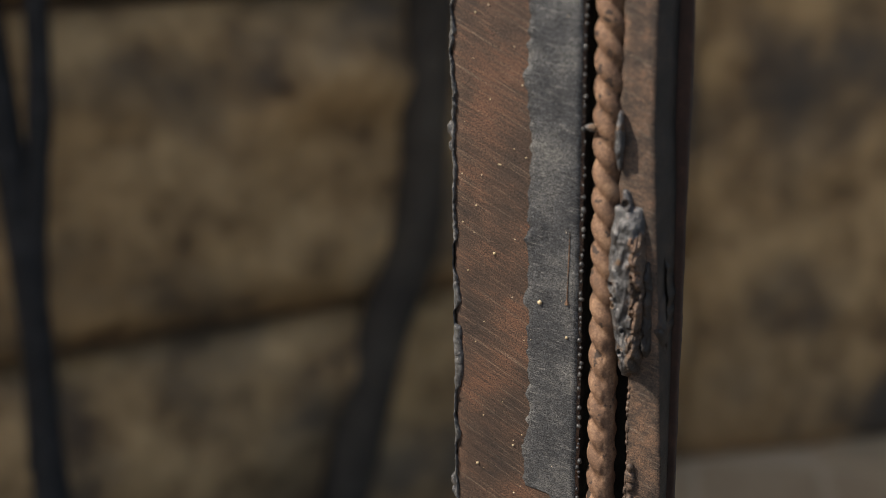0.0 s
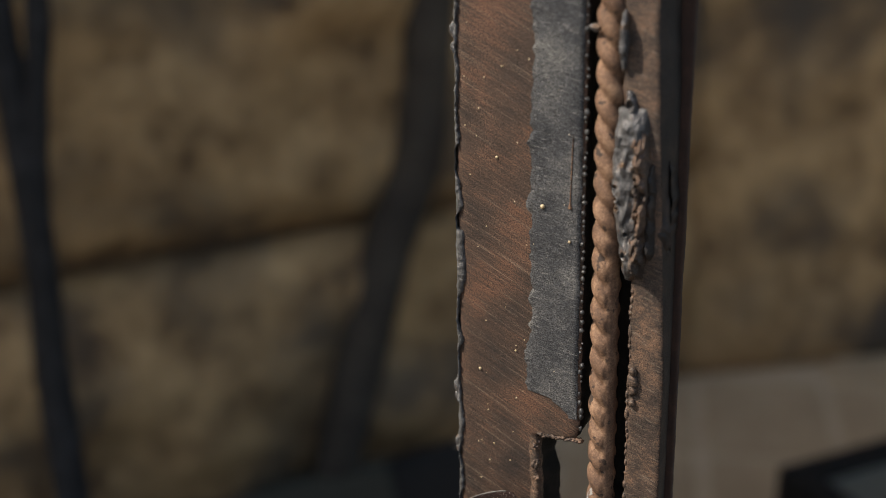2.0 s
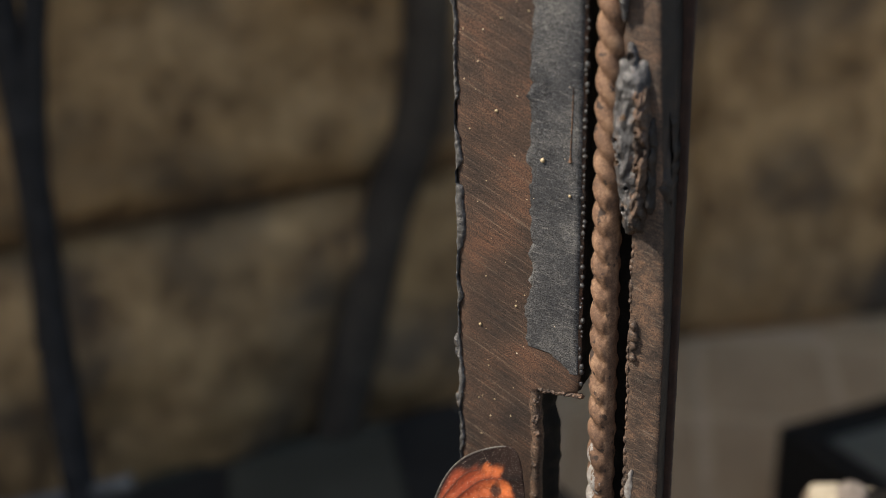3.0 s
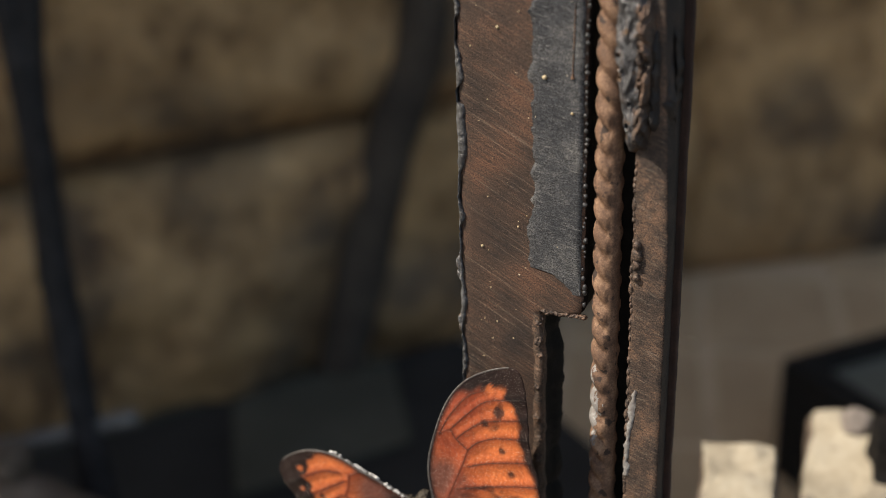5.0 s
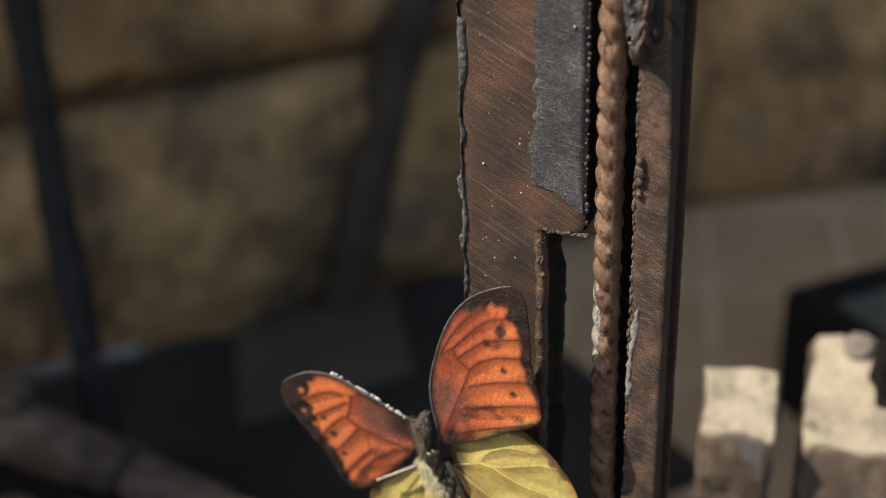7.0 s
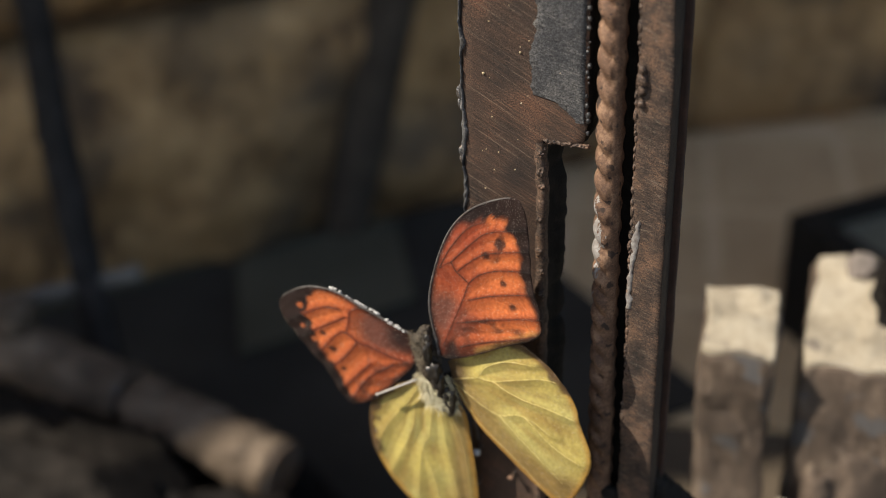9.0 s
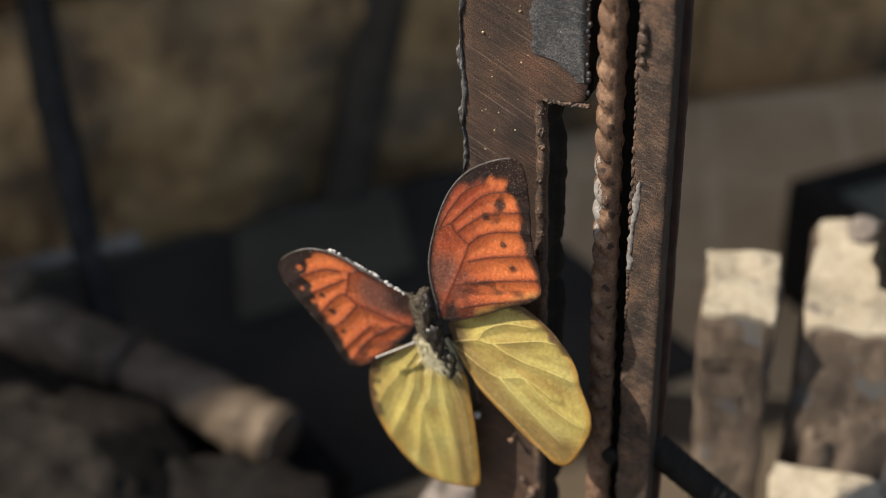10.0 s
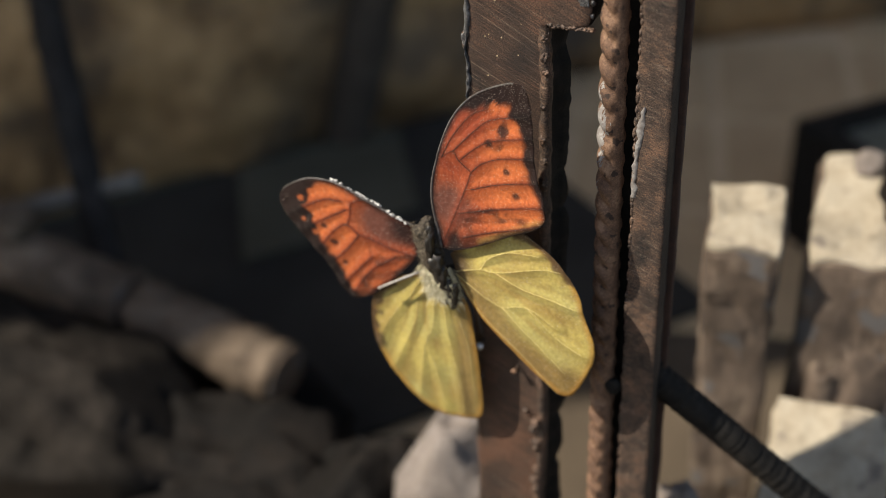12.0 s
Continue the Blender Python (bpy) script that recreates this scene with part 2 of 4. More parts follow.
pole("thin_bar", "thin dark iron bar tied across the pole", [(-0.56, 0.14, 0.088), (-0.4404, 0.2108, 0.1086), (-0.3943, 0.2368, 0.1161), (-0.345, 0.2657, 0.1255)], 0.0065, GREY_BAR, "bar")

# ---- dark sheet put in for shaded ground, shallow box ----
SHEET = material("sheet", (0.026, 0.024, 0.021), (0.042, 0.039, 0.034), (0.066, 0.061, 0.053), 9, (0.8, 0.95), 0, 0.15, 200, depth=0.001, gloss=0.06)
PALE_SHEET = material("pale_sheet", (0.055, 0.052, 0.037), (0.082, 0.077, 0.056), (0.115, 0.108, 0.08), 9, (0.6, 0.8), 0, 0.15, 200, depth=0.001, gloss=0.2)
GREY_LID = material("grey_lid", (0.07, 0.074, 0.06), (0.11, 0.115, 0.094), (0.15, 0.155, 0.128), 14, (0.4, 0.65), 0, 0.2, 300, depth=0.001)
sheet = thing("sheet", "dark slate-grey sheet at the wall's foot, put in for shaded ground", "sheet", at=(-0.338, 0.5755, 0.002))
bm = rough_box((0.47, 0.36, 0.006), (10, 8, 1), 0.0015, 9, 4, 0.001)
p = part("panel", bm, SHEET, sheet)
p.matrix_local = pose(0, 0, 0, 0, 0, 51) @ pose(-0.135, -0.186, 0)
# Lighter patch for the part outside the shade painted by the panel.
bm = rough_box((0.15, 0.135, 0.004), (8, 8, 1), 0.001, 12, 6, 0.001)
for v in bm.verts:
    v.co.x += 0.35 * v.co.y
p = part("pale_patch", bm, PALE_SHEET, sheet, "grey-green patch left lighter than the shaded dark of the sheet")
p.matrix_local = pose(0, 0, 0.0085, 0, 0, 51) @ pose(-0.075, -0.082, 0)
bm = rough_box((0.36, 0.008, 0.009), (12, 1, 1), 0.0008, 30, 5, 0.001)
p = part("rim", bm, PALE_SHEET, sheet, "pale grey edge strip")
p.matrix_local = pose(0, 0, 0, 0, 0, 51) @ pose(-0.18, 0, 0)

box = thing("shallow_box", "black-rimmed shallow box with a grey-green lid", "box", at=(0.0348, 0.5386, 0))
turn = pose(0, 0, 0, 0, 0, 47)
for nm, size, at in (("side", (0.3, 0.02, 0.1), (0.15, -0.01, 0)), ("side", (0.3, 0.02, 0.1), (0.15, -0.21, 0)), ("end", (0.02, 0.18, 0.1), (0.01, -0.11, 0)), ("end", (0.02, 0.18, 0.1), (0.29, -0.11, 0))):
    bm = rough_box(size, (3, 3, 2), 0.0006, 40, 7, 0.003)
    p = part(nm, bm, BLACK_STEEL, box)
    p.matrix_local = turn @ pose(*at)
bm = rough_box((0.262, 0.182, 0.088), (4, 4, 1), 0.0006, 30, 8)
p = part("lid", bm, GREY_LID, box, "dusty grey-green lid")
p.matrix_local = turn @ pose(0.15, -0.11, 0.002)

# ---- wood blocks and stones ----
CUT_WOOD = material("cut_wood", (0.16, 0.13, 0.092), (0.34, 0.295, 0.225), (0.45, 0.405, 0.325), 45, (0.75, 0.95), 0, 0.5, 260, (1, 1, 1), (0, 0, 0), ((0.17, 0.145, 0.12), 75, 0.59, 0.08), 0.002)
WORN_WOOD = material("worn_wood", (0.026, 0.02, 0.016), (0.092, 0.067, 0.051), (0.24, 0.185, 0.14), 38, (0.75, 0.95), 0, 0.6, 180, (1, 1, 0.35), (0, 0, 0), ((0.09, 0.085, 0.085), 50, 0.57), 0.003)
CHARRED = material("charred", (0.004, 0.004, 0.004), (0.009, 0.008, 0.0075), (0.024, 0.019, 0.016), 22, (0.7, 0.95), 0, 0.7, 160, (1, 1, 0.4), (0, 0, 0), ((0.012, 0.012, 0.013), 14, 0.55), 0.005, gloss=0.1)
PALE_STONE = material("pale_stone", (0.09, 0.074, 0.066), (0.17, 0.145, 0.13), (0.28, 0.245, 0.225), 30, (0.8, 0.95), 0, 0.5, 220, fleck=((0.16, 0.14, 0.14), 40, 0.62), depth=0.003)
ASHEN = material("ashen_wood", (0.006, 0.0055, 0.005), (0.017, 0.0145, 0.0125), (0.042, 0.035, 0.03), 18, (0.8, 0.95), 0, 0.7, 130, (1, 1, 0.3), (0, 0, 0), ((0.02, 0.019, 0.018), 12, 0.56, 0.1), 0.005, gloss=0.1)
LOG_WOOD = material("log_wood", (0.036, 0.027, 0.021), (0.105, 0.08, 0.06), (0.22, 0.172, 0.131), 30, (0.8, 0.95), 0, 0.6, 160, (0.35, 1, 1), (0, 0, 0), None, 0.004, gloss=0.1)


def cut_block(label, at, size, turn, lean=(0, 0), side=WORN_WOOD, top=CUT_WOOD, seed=1, slope=0.0, name="wood_block", category="wood block", wobble=0.0035, taper=0.0):
    """An upright split block: rough sides, and a pale cut face on top that slopes to the front."""
    ob = thing(name, label, category, "rough blocks beside the post", at)
    ob.rotation_euler = (radians(lean[0]), radians(lean[1]), radians(turn))

    def bent(co):
        """The block's own crooked shape, shared by its body and its cut face."""
        q = co * 24 + Vector((seed * 2.7, seed, seed * 1.3))
        return co + noise.noise_vector(q) * 0.0032 + noise.noise_vector(co * 60 + q) * 0.0016

    bm = rough_box(size, (6, 6, 26), wobble * 0.4, 60, seed, 0.004)
    for v in bm.verts:
        if v.co.z > size[2] * 0.8:
            v.co.z += slope * v.co.y * (v.co.z / size[2])
        low = v.co.z < 0.001
        v.co.x *= 1 - taper * (1 - v.co.z / size[2])
        v.co = bent(v.co) + noise.noise_vector(v.co * 140 + Vector((seed, 0, seed))) * 0.0011
        if low:
            v.co.z = 0
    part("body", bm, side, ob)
    bm = rough_box((size[0] * 0.95, size[1] * 0.95, 0.004), (12, 12, 1), 0.0008, 70, seed + 3, 0.001)
    for v in bm.verts:
        v.co.z += slope * v.co.y + size[2] - 0.0012
        v.co = bent(v.co)
        v.co.z -= 0.0016 * max(0.0, noise.noise(v.co * 160) - 0.15)
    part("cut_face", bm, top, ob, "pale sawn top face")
    return ob


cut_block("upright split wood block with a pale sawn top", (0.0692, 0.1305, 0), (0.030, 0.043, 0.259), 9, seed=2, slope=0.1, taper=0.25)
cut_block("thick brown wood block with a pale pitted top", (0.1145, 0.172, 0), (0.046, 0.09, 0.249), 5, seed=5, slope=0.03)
cut_block("broken pale block with dark pits", (0.1180, 0.0925, 0), (0.052, 0.052, 0.168), 4, seed=8, slope=0.55, side=CUT_WOOD)
# Small black block added where a dark slot shows beside the thick block.
cut_block("small black block put in for a dark slot by the wood block", (0.1265, 0.176, 0.2475), (0.017, 0.03, 0.019), 6, seed=11, side=CHARRED, top=CHARRED, name="black_chip", category="charred chip")


def boulder(name, label, at, radii, mat, seed, category="stone", rough=0.22, freq=1.6, turn=0.0, group="rubble stones"):
    bm = bmesh.new()
    bmesh.ops.create_icosphere(bm, subdivisions=5, radius=1)
    s = Vector((seed * 5.7, seed * 2.3, seed))
    for v in bm.verts:
        d = v.co.normalized()
        r = 1 + rough * noise.fractal(d * freq + s, 0.9, 2.1, 6) - 0.12 * abs(noise.noise(d * 2.4 + s * 2))
        # flattened by the planes along which the stone has split
        for k in range(5):
            n = Vector((math.sin(seed * 3 + k * 2.1), math.cos(seed * 1.7 + k * 1.3), math.sin(k * 2.9 + seed))).normalized()
            r = min(r, 0.86 / max(d.dot(n), 0.4))
        v.co = Vector((d.x * radii[0], d.y * radii[1], d.z * radii[2])) * r
    low = min(v.co.z for v in bm.verts)
    for v in bm.verts:
        v.co.z -= low * 0.92
        v.co.z = max(v.co.z, 0)
    ob = part(name, bm, mat, None, label, True)
    ob.matrix_world = pose(*at, 0, 0, turn)
    return tagged(ob, label, category, group)


boulder("stone", "pale rough stone at the foot of the bar", (0.0665, 0.062, 0), (0.024, 0.016, 0.088), PALE_STONE, 3)
boulder("stone", "pale pinkish-grey stone behind the plate", (-0.036, 0.074, 0), (0.042, 0.036, 0.092), PALE_STONE, 6)
boulder("stone", "brown split stone leaning on the wood block", (0.117, 0.133, 0), (0.028, 0.021, 0.115), WORN_WOOD, 21, rough=0.3)
boulder("pebble", "small white lump of plaster on the wood block", (0.1105, 0.199, 0.2495), (0.008, 0.008, 0.007), PALE_STONE, 7, "plaster lump", group="crumbs")
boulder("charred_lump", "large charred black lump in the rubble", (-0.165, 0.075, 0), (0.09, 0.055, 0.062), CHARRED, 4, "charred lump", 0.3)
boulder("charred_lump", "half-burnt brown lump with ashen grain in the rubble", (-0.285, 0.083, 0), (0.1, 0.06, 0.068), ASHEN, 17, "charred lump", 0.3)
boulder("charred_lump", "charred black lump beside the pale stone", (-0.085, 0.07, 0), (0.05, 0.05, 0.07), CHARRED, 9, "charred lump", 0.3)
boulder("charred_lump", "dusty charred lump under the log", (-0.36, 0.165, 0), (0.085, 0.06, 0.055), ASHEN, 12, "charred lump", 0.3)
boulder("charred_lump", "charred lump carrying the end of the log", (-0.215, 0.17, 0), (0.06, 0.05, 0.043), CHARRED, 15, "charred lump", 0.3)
boulder("stone", "brown stone lying on the log", (-0.368, 0.17, 0.135), (0.015, 0.013, 0.010), LOG_WOOD, 13)


def log(label, a, b, radius, seed, mat=LOG_WOOD):
    a, b = Vector(a), Vector(b)
    ob = thing("log", label, "log", "logs on the rubble", a)
    n = 40
    rel = [(b - a) * (i / n) + noise.noise_vector(Vector((i * 0.12, seed, 0))) * 0.002 for i in range(n + 1)]
    bm = tube(rel, lambda t: radius * (1 + 0.1 * noise.noise(Vector((t * 7, seed, 3)))), 22)
    for v in bm.verts:
        v.co += noise.noise_vector(v.co * 90 + Vector((seed, 0, 0))) * 0.0022
    part("trunk", bm, mat, ob, smooth=True)
    d = (b - a).normalized()
    for end, out in ((rel[0], -d), (rel[-1], d)):
        bm = tube([end, end + out * 0.0025], radius * 0.92, 22)
        part("cut_face", bm, WORN_WOOD, ob, "brown cut end")
    return ob


log("weathered brown log lying on charred lumps", (-0.46, 0.172, 0.126), (-0.287, 0.164, 0.108), 0.02, 1)
log("short weathered log with a brown cut end", (-0.279, 0.1635, 0.107), (-0.180, 0.151, 0.093), 0.0185, 4, LOG_WOOD)

# ---- the steel post ----
TOP, NOTCH = 0.72, 0.394
post = thing("steel_post", "rusty welded post of flame-cut plate, ribbed bar and square bar", "post")


def nz(a, b=0.0, c=0.0):
    return noise.noise(Vector((a, b, c)))


def z_rows():
    z = 0.0
    while z < TOP:
        yield z
        z += 0.0008 if 0.18 < z < 0.6 else 0.006


def plate_left(z):
    return 0.0004 + 0.00035 * nz(z * 300, 1) + 0.0004 * nz(z * 60, 2)


def plate_right(z):
    """The cut edge: full width above the notch, ragged and narrower below it."""
    if z > NOTCH:
        return 0.0395 + 0.0004 * nz(z * 250, 5) - 0.0012 * max(0.0, 1 - (z - NOTCH) / 0.004)
    return 0.0262 + 0.0007 * nz(z * 190, 6) + 0.0005 * nz(z * 60, 7) - 0.0014 * max(0.0, min(1.0, (0.26 - z) / 0.06))


def strips(lines):
    """A mesh between lines of points, row by row; every row is a list of corner points."""
    bm = bmesh.new()
    rows = [[bm.verts.new(p) for p in line] for line in lines]
    for r0, r1 in zip(rows, rows[1:]):
        for a, b, c, d in zip(r0, r0[1:], r1[1:], r1):
            bm.faces.new((a, b, c, d))
    return bm


THICK = 0.011
rows = []
for z in z_rows():
    l, r = plate_left(z), plate_right(z)
    line = [(r - 0.0004, THICK, z), (l + 0.0003, THICK, z), (l, THICK - 0.001, z), (l, 0.0006, z), (l + 0.0006, 0.0, z)]
    line += [(l + (r - l) * k / 10, 0.00012 * nz(l + k * 0.5, z * 80), z) for k in range(1, 10)]
    line += [(r - 0.0007, 0.0, z), (r - 0.0001, 0.0006, z)]
    rows.append(line)
part("plate", strips(rows), BROWN_STEEL, post, "brown plate with diagonal grinding marks", True)

# the cut face, coloured black for its shade, with slag hanging behind in scallops
rows = []
for z in z_rows():
    r = plate_right(z)
    droop = 0.0016 + 0.0034 * abs(math.sin(z * 118 + 2.2 * nz(z * 30, 9))) ** 0.6 * (0.75 + 0.8 * nz(z * 25, 12)) + 0.0004 * nz(z * 300, 10) if z < NOTCH else 0.0004 + 0.0004 * nz(z * 200, 9)
    rows.append([(r - 0.0004, 0.0005, z), (r + 0.0005 + 0.0003 * nz(z * 400, 3), 0.003, z), (r + 0.0002, 0.006, z), (r + droop * 0.6, 0.009, z), (r + droop, 0.0118, z), (r + droop * 0.6, 0.0135, z), (r - 0.002, THICK, z)])
part("cut_edge", strips(rows), BLACK_STEEL, post, "flame-cut edge, blackened as its shaded side", True)


def lumps(spots, sub=2, rough=0.35):
    """Many small uneven drops joined into one mesh: (place, radii)."""
    verts, faces = [], []
    ball = bmesh.new()
    bmesh.ops.create_icosphere(ball, subdivisions=sub, radius=1)
    shape = [v.co.copy() for v in ball.verts]
    tris = [[v.index for v in f.verts] for f in ball.faces]
    ball.free()
    for n, (at, radii) in enumerate(spots):
        k = len(verts)
        for d in shape:
            r = 1 + rough * noise.noise(d * 1.7 + Vector((n * 3.3, n * 1.9, 0))) + rough * 0.5 * noise.noise(d * 4 + Vector((n, 7, 0)))
            verts.append((at[0] + d.x * radii[0] * r, at[1] + d.y * radii[1] * r, at[2] + d.z * radii[2] * r))
        faces += [[k + i for i in t] for t in tris]
    me = bpy.data.meshes.new("lumps")
    me.from_pydata(verts, [], faces)
    bm = bmesh.new()
    bm.from_mesh(me)
    bpy.data.meshes.remove(me)
    return bm


rng = random.Random(3)
# rough rim of the notch
rows = []
for z in z_rows():
    if z > NOTCH - 0.001:
        break
    r = plate_right(z)
    w = 0.0026 + 0.0008 * nz(z * 130, 70)
    tooth = 0.0007 * max(0.0, nz(z * 420, 71)) + 0.0005 * nz(z * 150, 72)
    rows.append([(r - w, 0.0003, z), (r - w * 0.8, -0.0003 - 0.0003 * nz(z * 380, 73), z), (r - w * 0.4, -0.0007 - 0.0006 * nz(z * 300, 74), z), (r + tooth * 0.5, -0.0007 - 0.0005 * nz(z * 260, 75), z), (r + 0.0006 + tooth, 0.0004, z), (r + 0.0009 + tooth, 0.0022 + 0.0005 * nz(z * 200, 76), z), (r + 0.0002, 0.0032, z)])
part("notch_rim", strips(rows), BAR_STEEL, post, "melted ridged rim of the notch", True)
spots = []
for k in range(14):
    x = 0.0262 + k * 0.001
    spots.append(((x, 0.0006, NOTCH - 0.0005 + 0.0006 * nz(k * 0.7, 4) - (0.0025 if k == 0 else 0)), (0.0011, 0.0011, 0.0007)))
z = 0.3
while z < NOTCH - 0.004:
    k = rng.uniform(0.0007, 0.0013)
    spots.append(((plate_right(z) - rng.uniform(0.0002, 0.0012), -0.0004, z), (k, k * 0.8, k * rng.uniform(0.8, 1.5))))
    z += rng.uniform(0.003, 0.012)
for x, z, k in ((0.0235, 0.2427, 0.0019), (0.0222, 0.2385, 0.0014), (0.0237, 0.2335, 0.0016), (0.0232, 0.2302, 0.0012), (0.0238, 0.2205, 0.0016), (0.0233, 0.2150, 0.0021), (0.0236, 0.2105, 0.0015), (0.0195, 0.2465, 0.0010)):
    spots.append(((x, -0.0008, z), (k * 0.9, k, k * 0.9)))
tagged(part("slag_rim", lumps(spots, 3, 0.75), BAR_STEEL, post, "lumpy melted drops along the notch", True), kind="stuff")

PEARL = material("pearl", (0.012, 0.012, 0.013), (0.05, 0.05, 0.052), (0.14, 0.135, 0.13), 500, (0.3, 0.5), 0.3, 0.4, 1500, depth=0.0003)
# pearls of melted steel along the plate's upper edge
spots = []
z = NOTCH + 0.004
while z < 0.6:
    k = rng.uniform(0.0003, 0.0008)
    spots.append(((0.0394 + rng.uniform(-0.0003, 0.0004), -0.0001, z), (k, k, k * rng.uniform(0.8, 1.5))))
    z += rng.uniform(0.0012, 0.0042)
tagged(part("melted_pearl", lumps(spots, 2, 0.4), PEARL, post, "row of small melted steel pearls", True), kind="stuff")


# mill scale: a skin with a ragged edge
def scale_left(z):
    return 0.0231 + 0.0024 * nz(z * 42, 20) + 0.0018 * nz(z * 170, 21) + 0.0011 * nz(z * 520, 22)


rows = []
for z in z_rows():
    a, b = scale_left(z), plate_right(z) - 0.0009
    bottom = 0.4065
    if z < bottom - 0.006:
        continue
    if z < bottom + 0.001:
        a = max(a, a + 0.0125 * min(1.0, (bottom + 0.001 - z) / 0.006) ** 0.35 + 0.0012 * nz(z * 1500, 4) - 0.0006)
    rows.append([(a, 0.0004, z), (a + 0.0001, -0.0003, z)] + [(a + (b - a) * k / 8, -0.00034 - 0.0001 * nz(z * 300, k * 0.8), z) for k in range(1, 8)] + [(b - 0.0001, -0.0003, z), (b, 0.0004, z)])
part("mill_scale", strips(rows), SCALE_STEEL, post, "blue-grey mill scale with a ragged edge", True)

def smoothed(k):
    k = max(0.0, min(1.0, k))
    return k * k * (3 - 2 * k)


# grey slag along the plate's outer edge
rows = []
for z in z_rows():
    if z < 0.36:
        continue
    w = 0.0010 + 0.0018 * max(0.0, nz(z * 70, 30) + 0.15) + 0.0005 * nz(z * 330, 31)
    if 0.436 < z < 0.4575:
        w += 0.0016 * math.sin((z - 0.436) / 0.0215 * math.pi) ** 0.5
    w += 0.0005 * nz(z * 1100, 36) + 0.0006 * nz(z * 190, 37)
    if not 0.436 < z < 0.4575:
        w *= smoothed(2.2 * nz(z * 95, 38) + 0.75)
    w = max(w, 0.0001)
    l = plate_left(z) - 0.0003 - 0.0009 * max(0, nz(z * 55, 33)) + 0.0004 * nz(z * 500, 39)
    rows.append([(l + 0.0002, 0.005, z), (l - 0.0003, 0.002, z), (l - 0.0002, 0.0002, z), (l + 0.3 * w, -0.0008 + 0.0011 * nz(z * 800, 2), z), (l + 0.7 * w, -0.0007 + 0.0009 * nz(z * 600, 6), z), (l + w, -0.0002, z), (l + w, 0.0005, z)])
EDGE_SLAG = material("edge_slag", (0.03, 0.03, 0.031), (0.095, 0.093, 0.094), (0.24, 0.235, 0.235), 300, (0.35, 0.6), 0.2, 0.9, 1300, depth=0.0012, spread=(0.36, 0.5, 0.66))
part("edge_slag", strips(rows), EDGE_SLAG, post, "flaking grey slag on the plate's edge", True)
spots = []
for zz, k in ((0.5165, 0.0016), (0.5115, 0.0012), (0.4055, 0.0017), (0.4020, 0.0013), (0.386, 0.0014), (0.3835, 0.0011), (0.556, 0.0014)):
    spots.append(((-0.0004, 0.0008, zz), (k * 0.7, k * 0.7, k * 1.3)))
for spot in spots:
    part("slag_drop", lumps([spot], 3), SLAG, post, "pale slag drop", True)

# tiny spatter on the plate
spots = [((0.0130, -0.0002, 0.4805), (0.0005,) * 3), ((0.0074, -0.0002, 0.4127), (0.0005,) * 3), ((0.0189, -0.0002, 0.4205), (0.0004,) * 3), ((0.0353, -0.0006, 0.4574), (0.0005,) * 3), ((0.0271, -0.0005, 0.4672), (0.0008,) * 3)]
for k in range(70):
    r = rng.uniform(0.00012, 0.0003)
    z = rng.uniform(0.3, 0.58)
    spots.append(((rng.uniform(0.003, 0.036 if z > 0.41 else 0.024), -0.0002, z), (r, r, r)))
SPATTER = material("spatter", (0.25, 0.17, 0.08), (0.5, 0.4, 0.25), (0.7, 0.62, 0.5), 300, (0.3, 0.6), 0.2, 0.2, 900, depth=0.0003)
part("spatter", lumps(spots, 1, 0.2), SPATTER, post, "tiny bright weld spatter", True)["kind"] = "stuff"
bm = tube([(0.0352 + 0.0006 * (k / 12) + 0.0001 * nz(k * 0.9), -0.00045, 0.4675 + k * 0.0018) for k in range(13)], lambda t: 0.00016 + 0.0005 * (t < 0.05), 6)
part("score_line", bm, RUST, post, "dark scored line")


# ribbed bar
def rib_radius(z, a):
    """Rounded lobes between sharp slanting grooves; below the weld one flank is plain."""
    f = ((z / 0.0155 + a / (2 * math.pi)) * 2) % 1.0
    lobe = 1 - abs(2 * f - 1) ** 1.9
    plain = smoothed((math.cos(a - 5.75) - 0.62) / 0.18) * smoothed((0.462 - z) / 0.006)
    r = 0.0027 + 0.0017 * lobe * (1 - plain) + 0.0011 * plain
    return r + 0.00007 * nz(z * 700, a * 2, 5) + 0.00016 * nz(z * 150, a, 8)


def rebar_axis(z):
    return Vector((0.0461 + 0.0004 * math.sin(z * 9), 0.0022, z))


def ribbed(z0, z1, step, sides, a0=0.0, a1=2 * math.pi, lift=0.0, keep=None):
    bm = bmesh.new()
    rows = []
    z = z0
    while z <= z1:
        c = rebar_axis(z)
        row = []
        for k in range(sides + (0 if a1 - a0 > 6.2 else 1)):
            a = a0 + (a1 - a0) * k / sides
            r = rib_radius(z, a) + lift
            row.append(bm.verts.new(c + Vector((math.cos(a) * r, math.sin(a) * r, 0))))
        rows.append(row)
        z += step
    full = a1 - a0 > 6.2
    for r0, r1 in zip(rows, rows[1:]):
        for k in range(len(r0) if full else len(r0) - 1):
            m = (k + 1) % len(r0)
            mid = (r0[k].co + r1[m].co) / 2
            if keep is None or keep(mid, k / sides):
                bm.faces.new((r0[k], r0[m], r1[m], r1[k]))
    if keep:
        bmesh.ops.delete(bm, geom=[v for v in bm.verts if not v.link_faces], context="VERTS")
    return bm


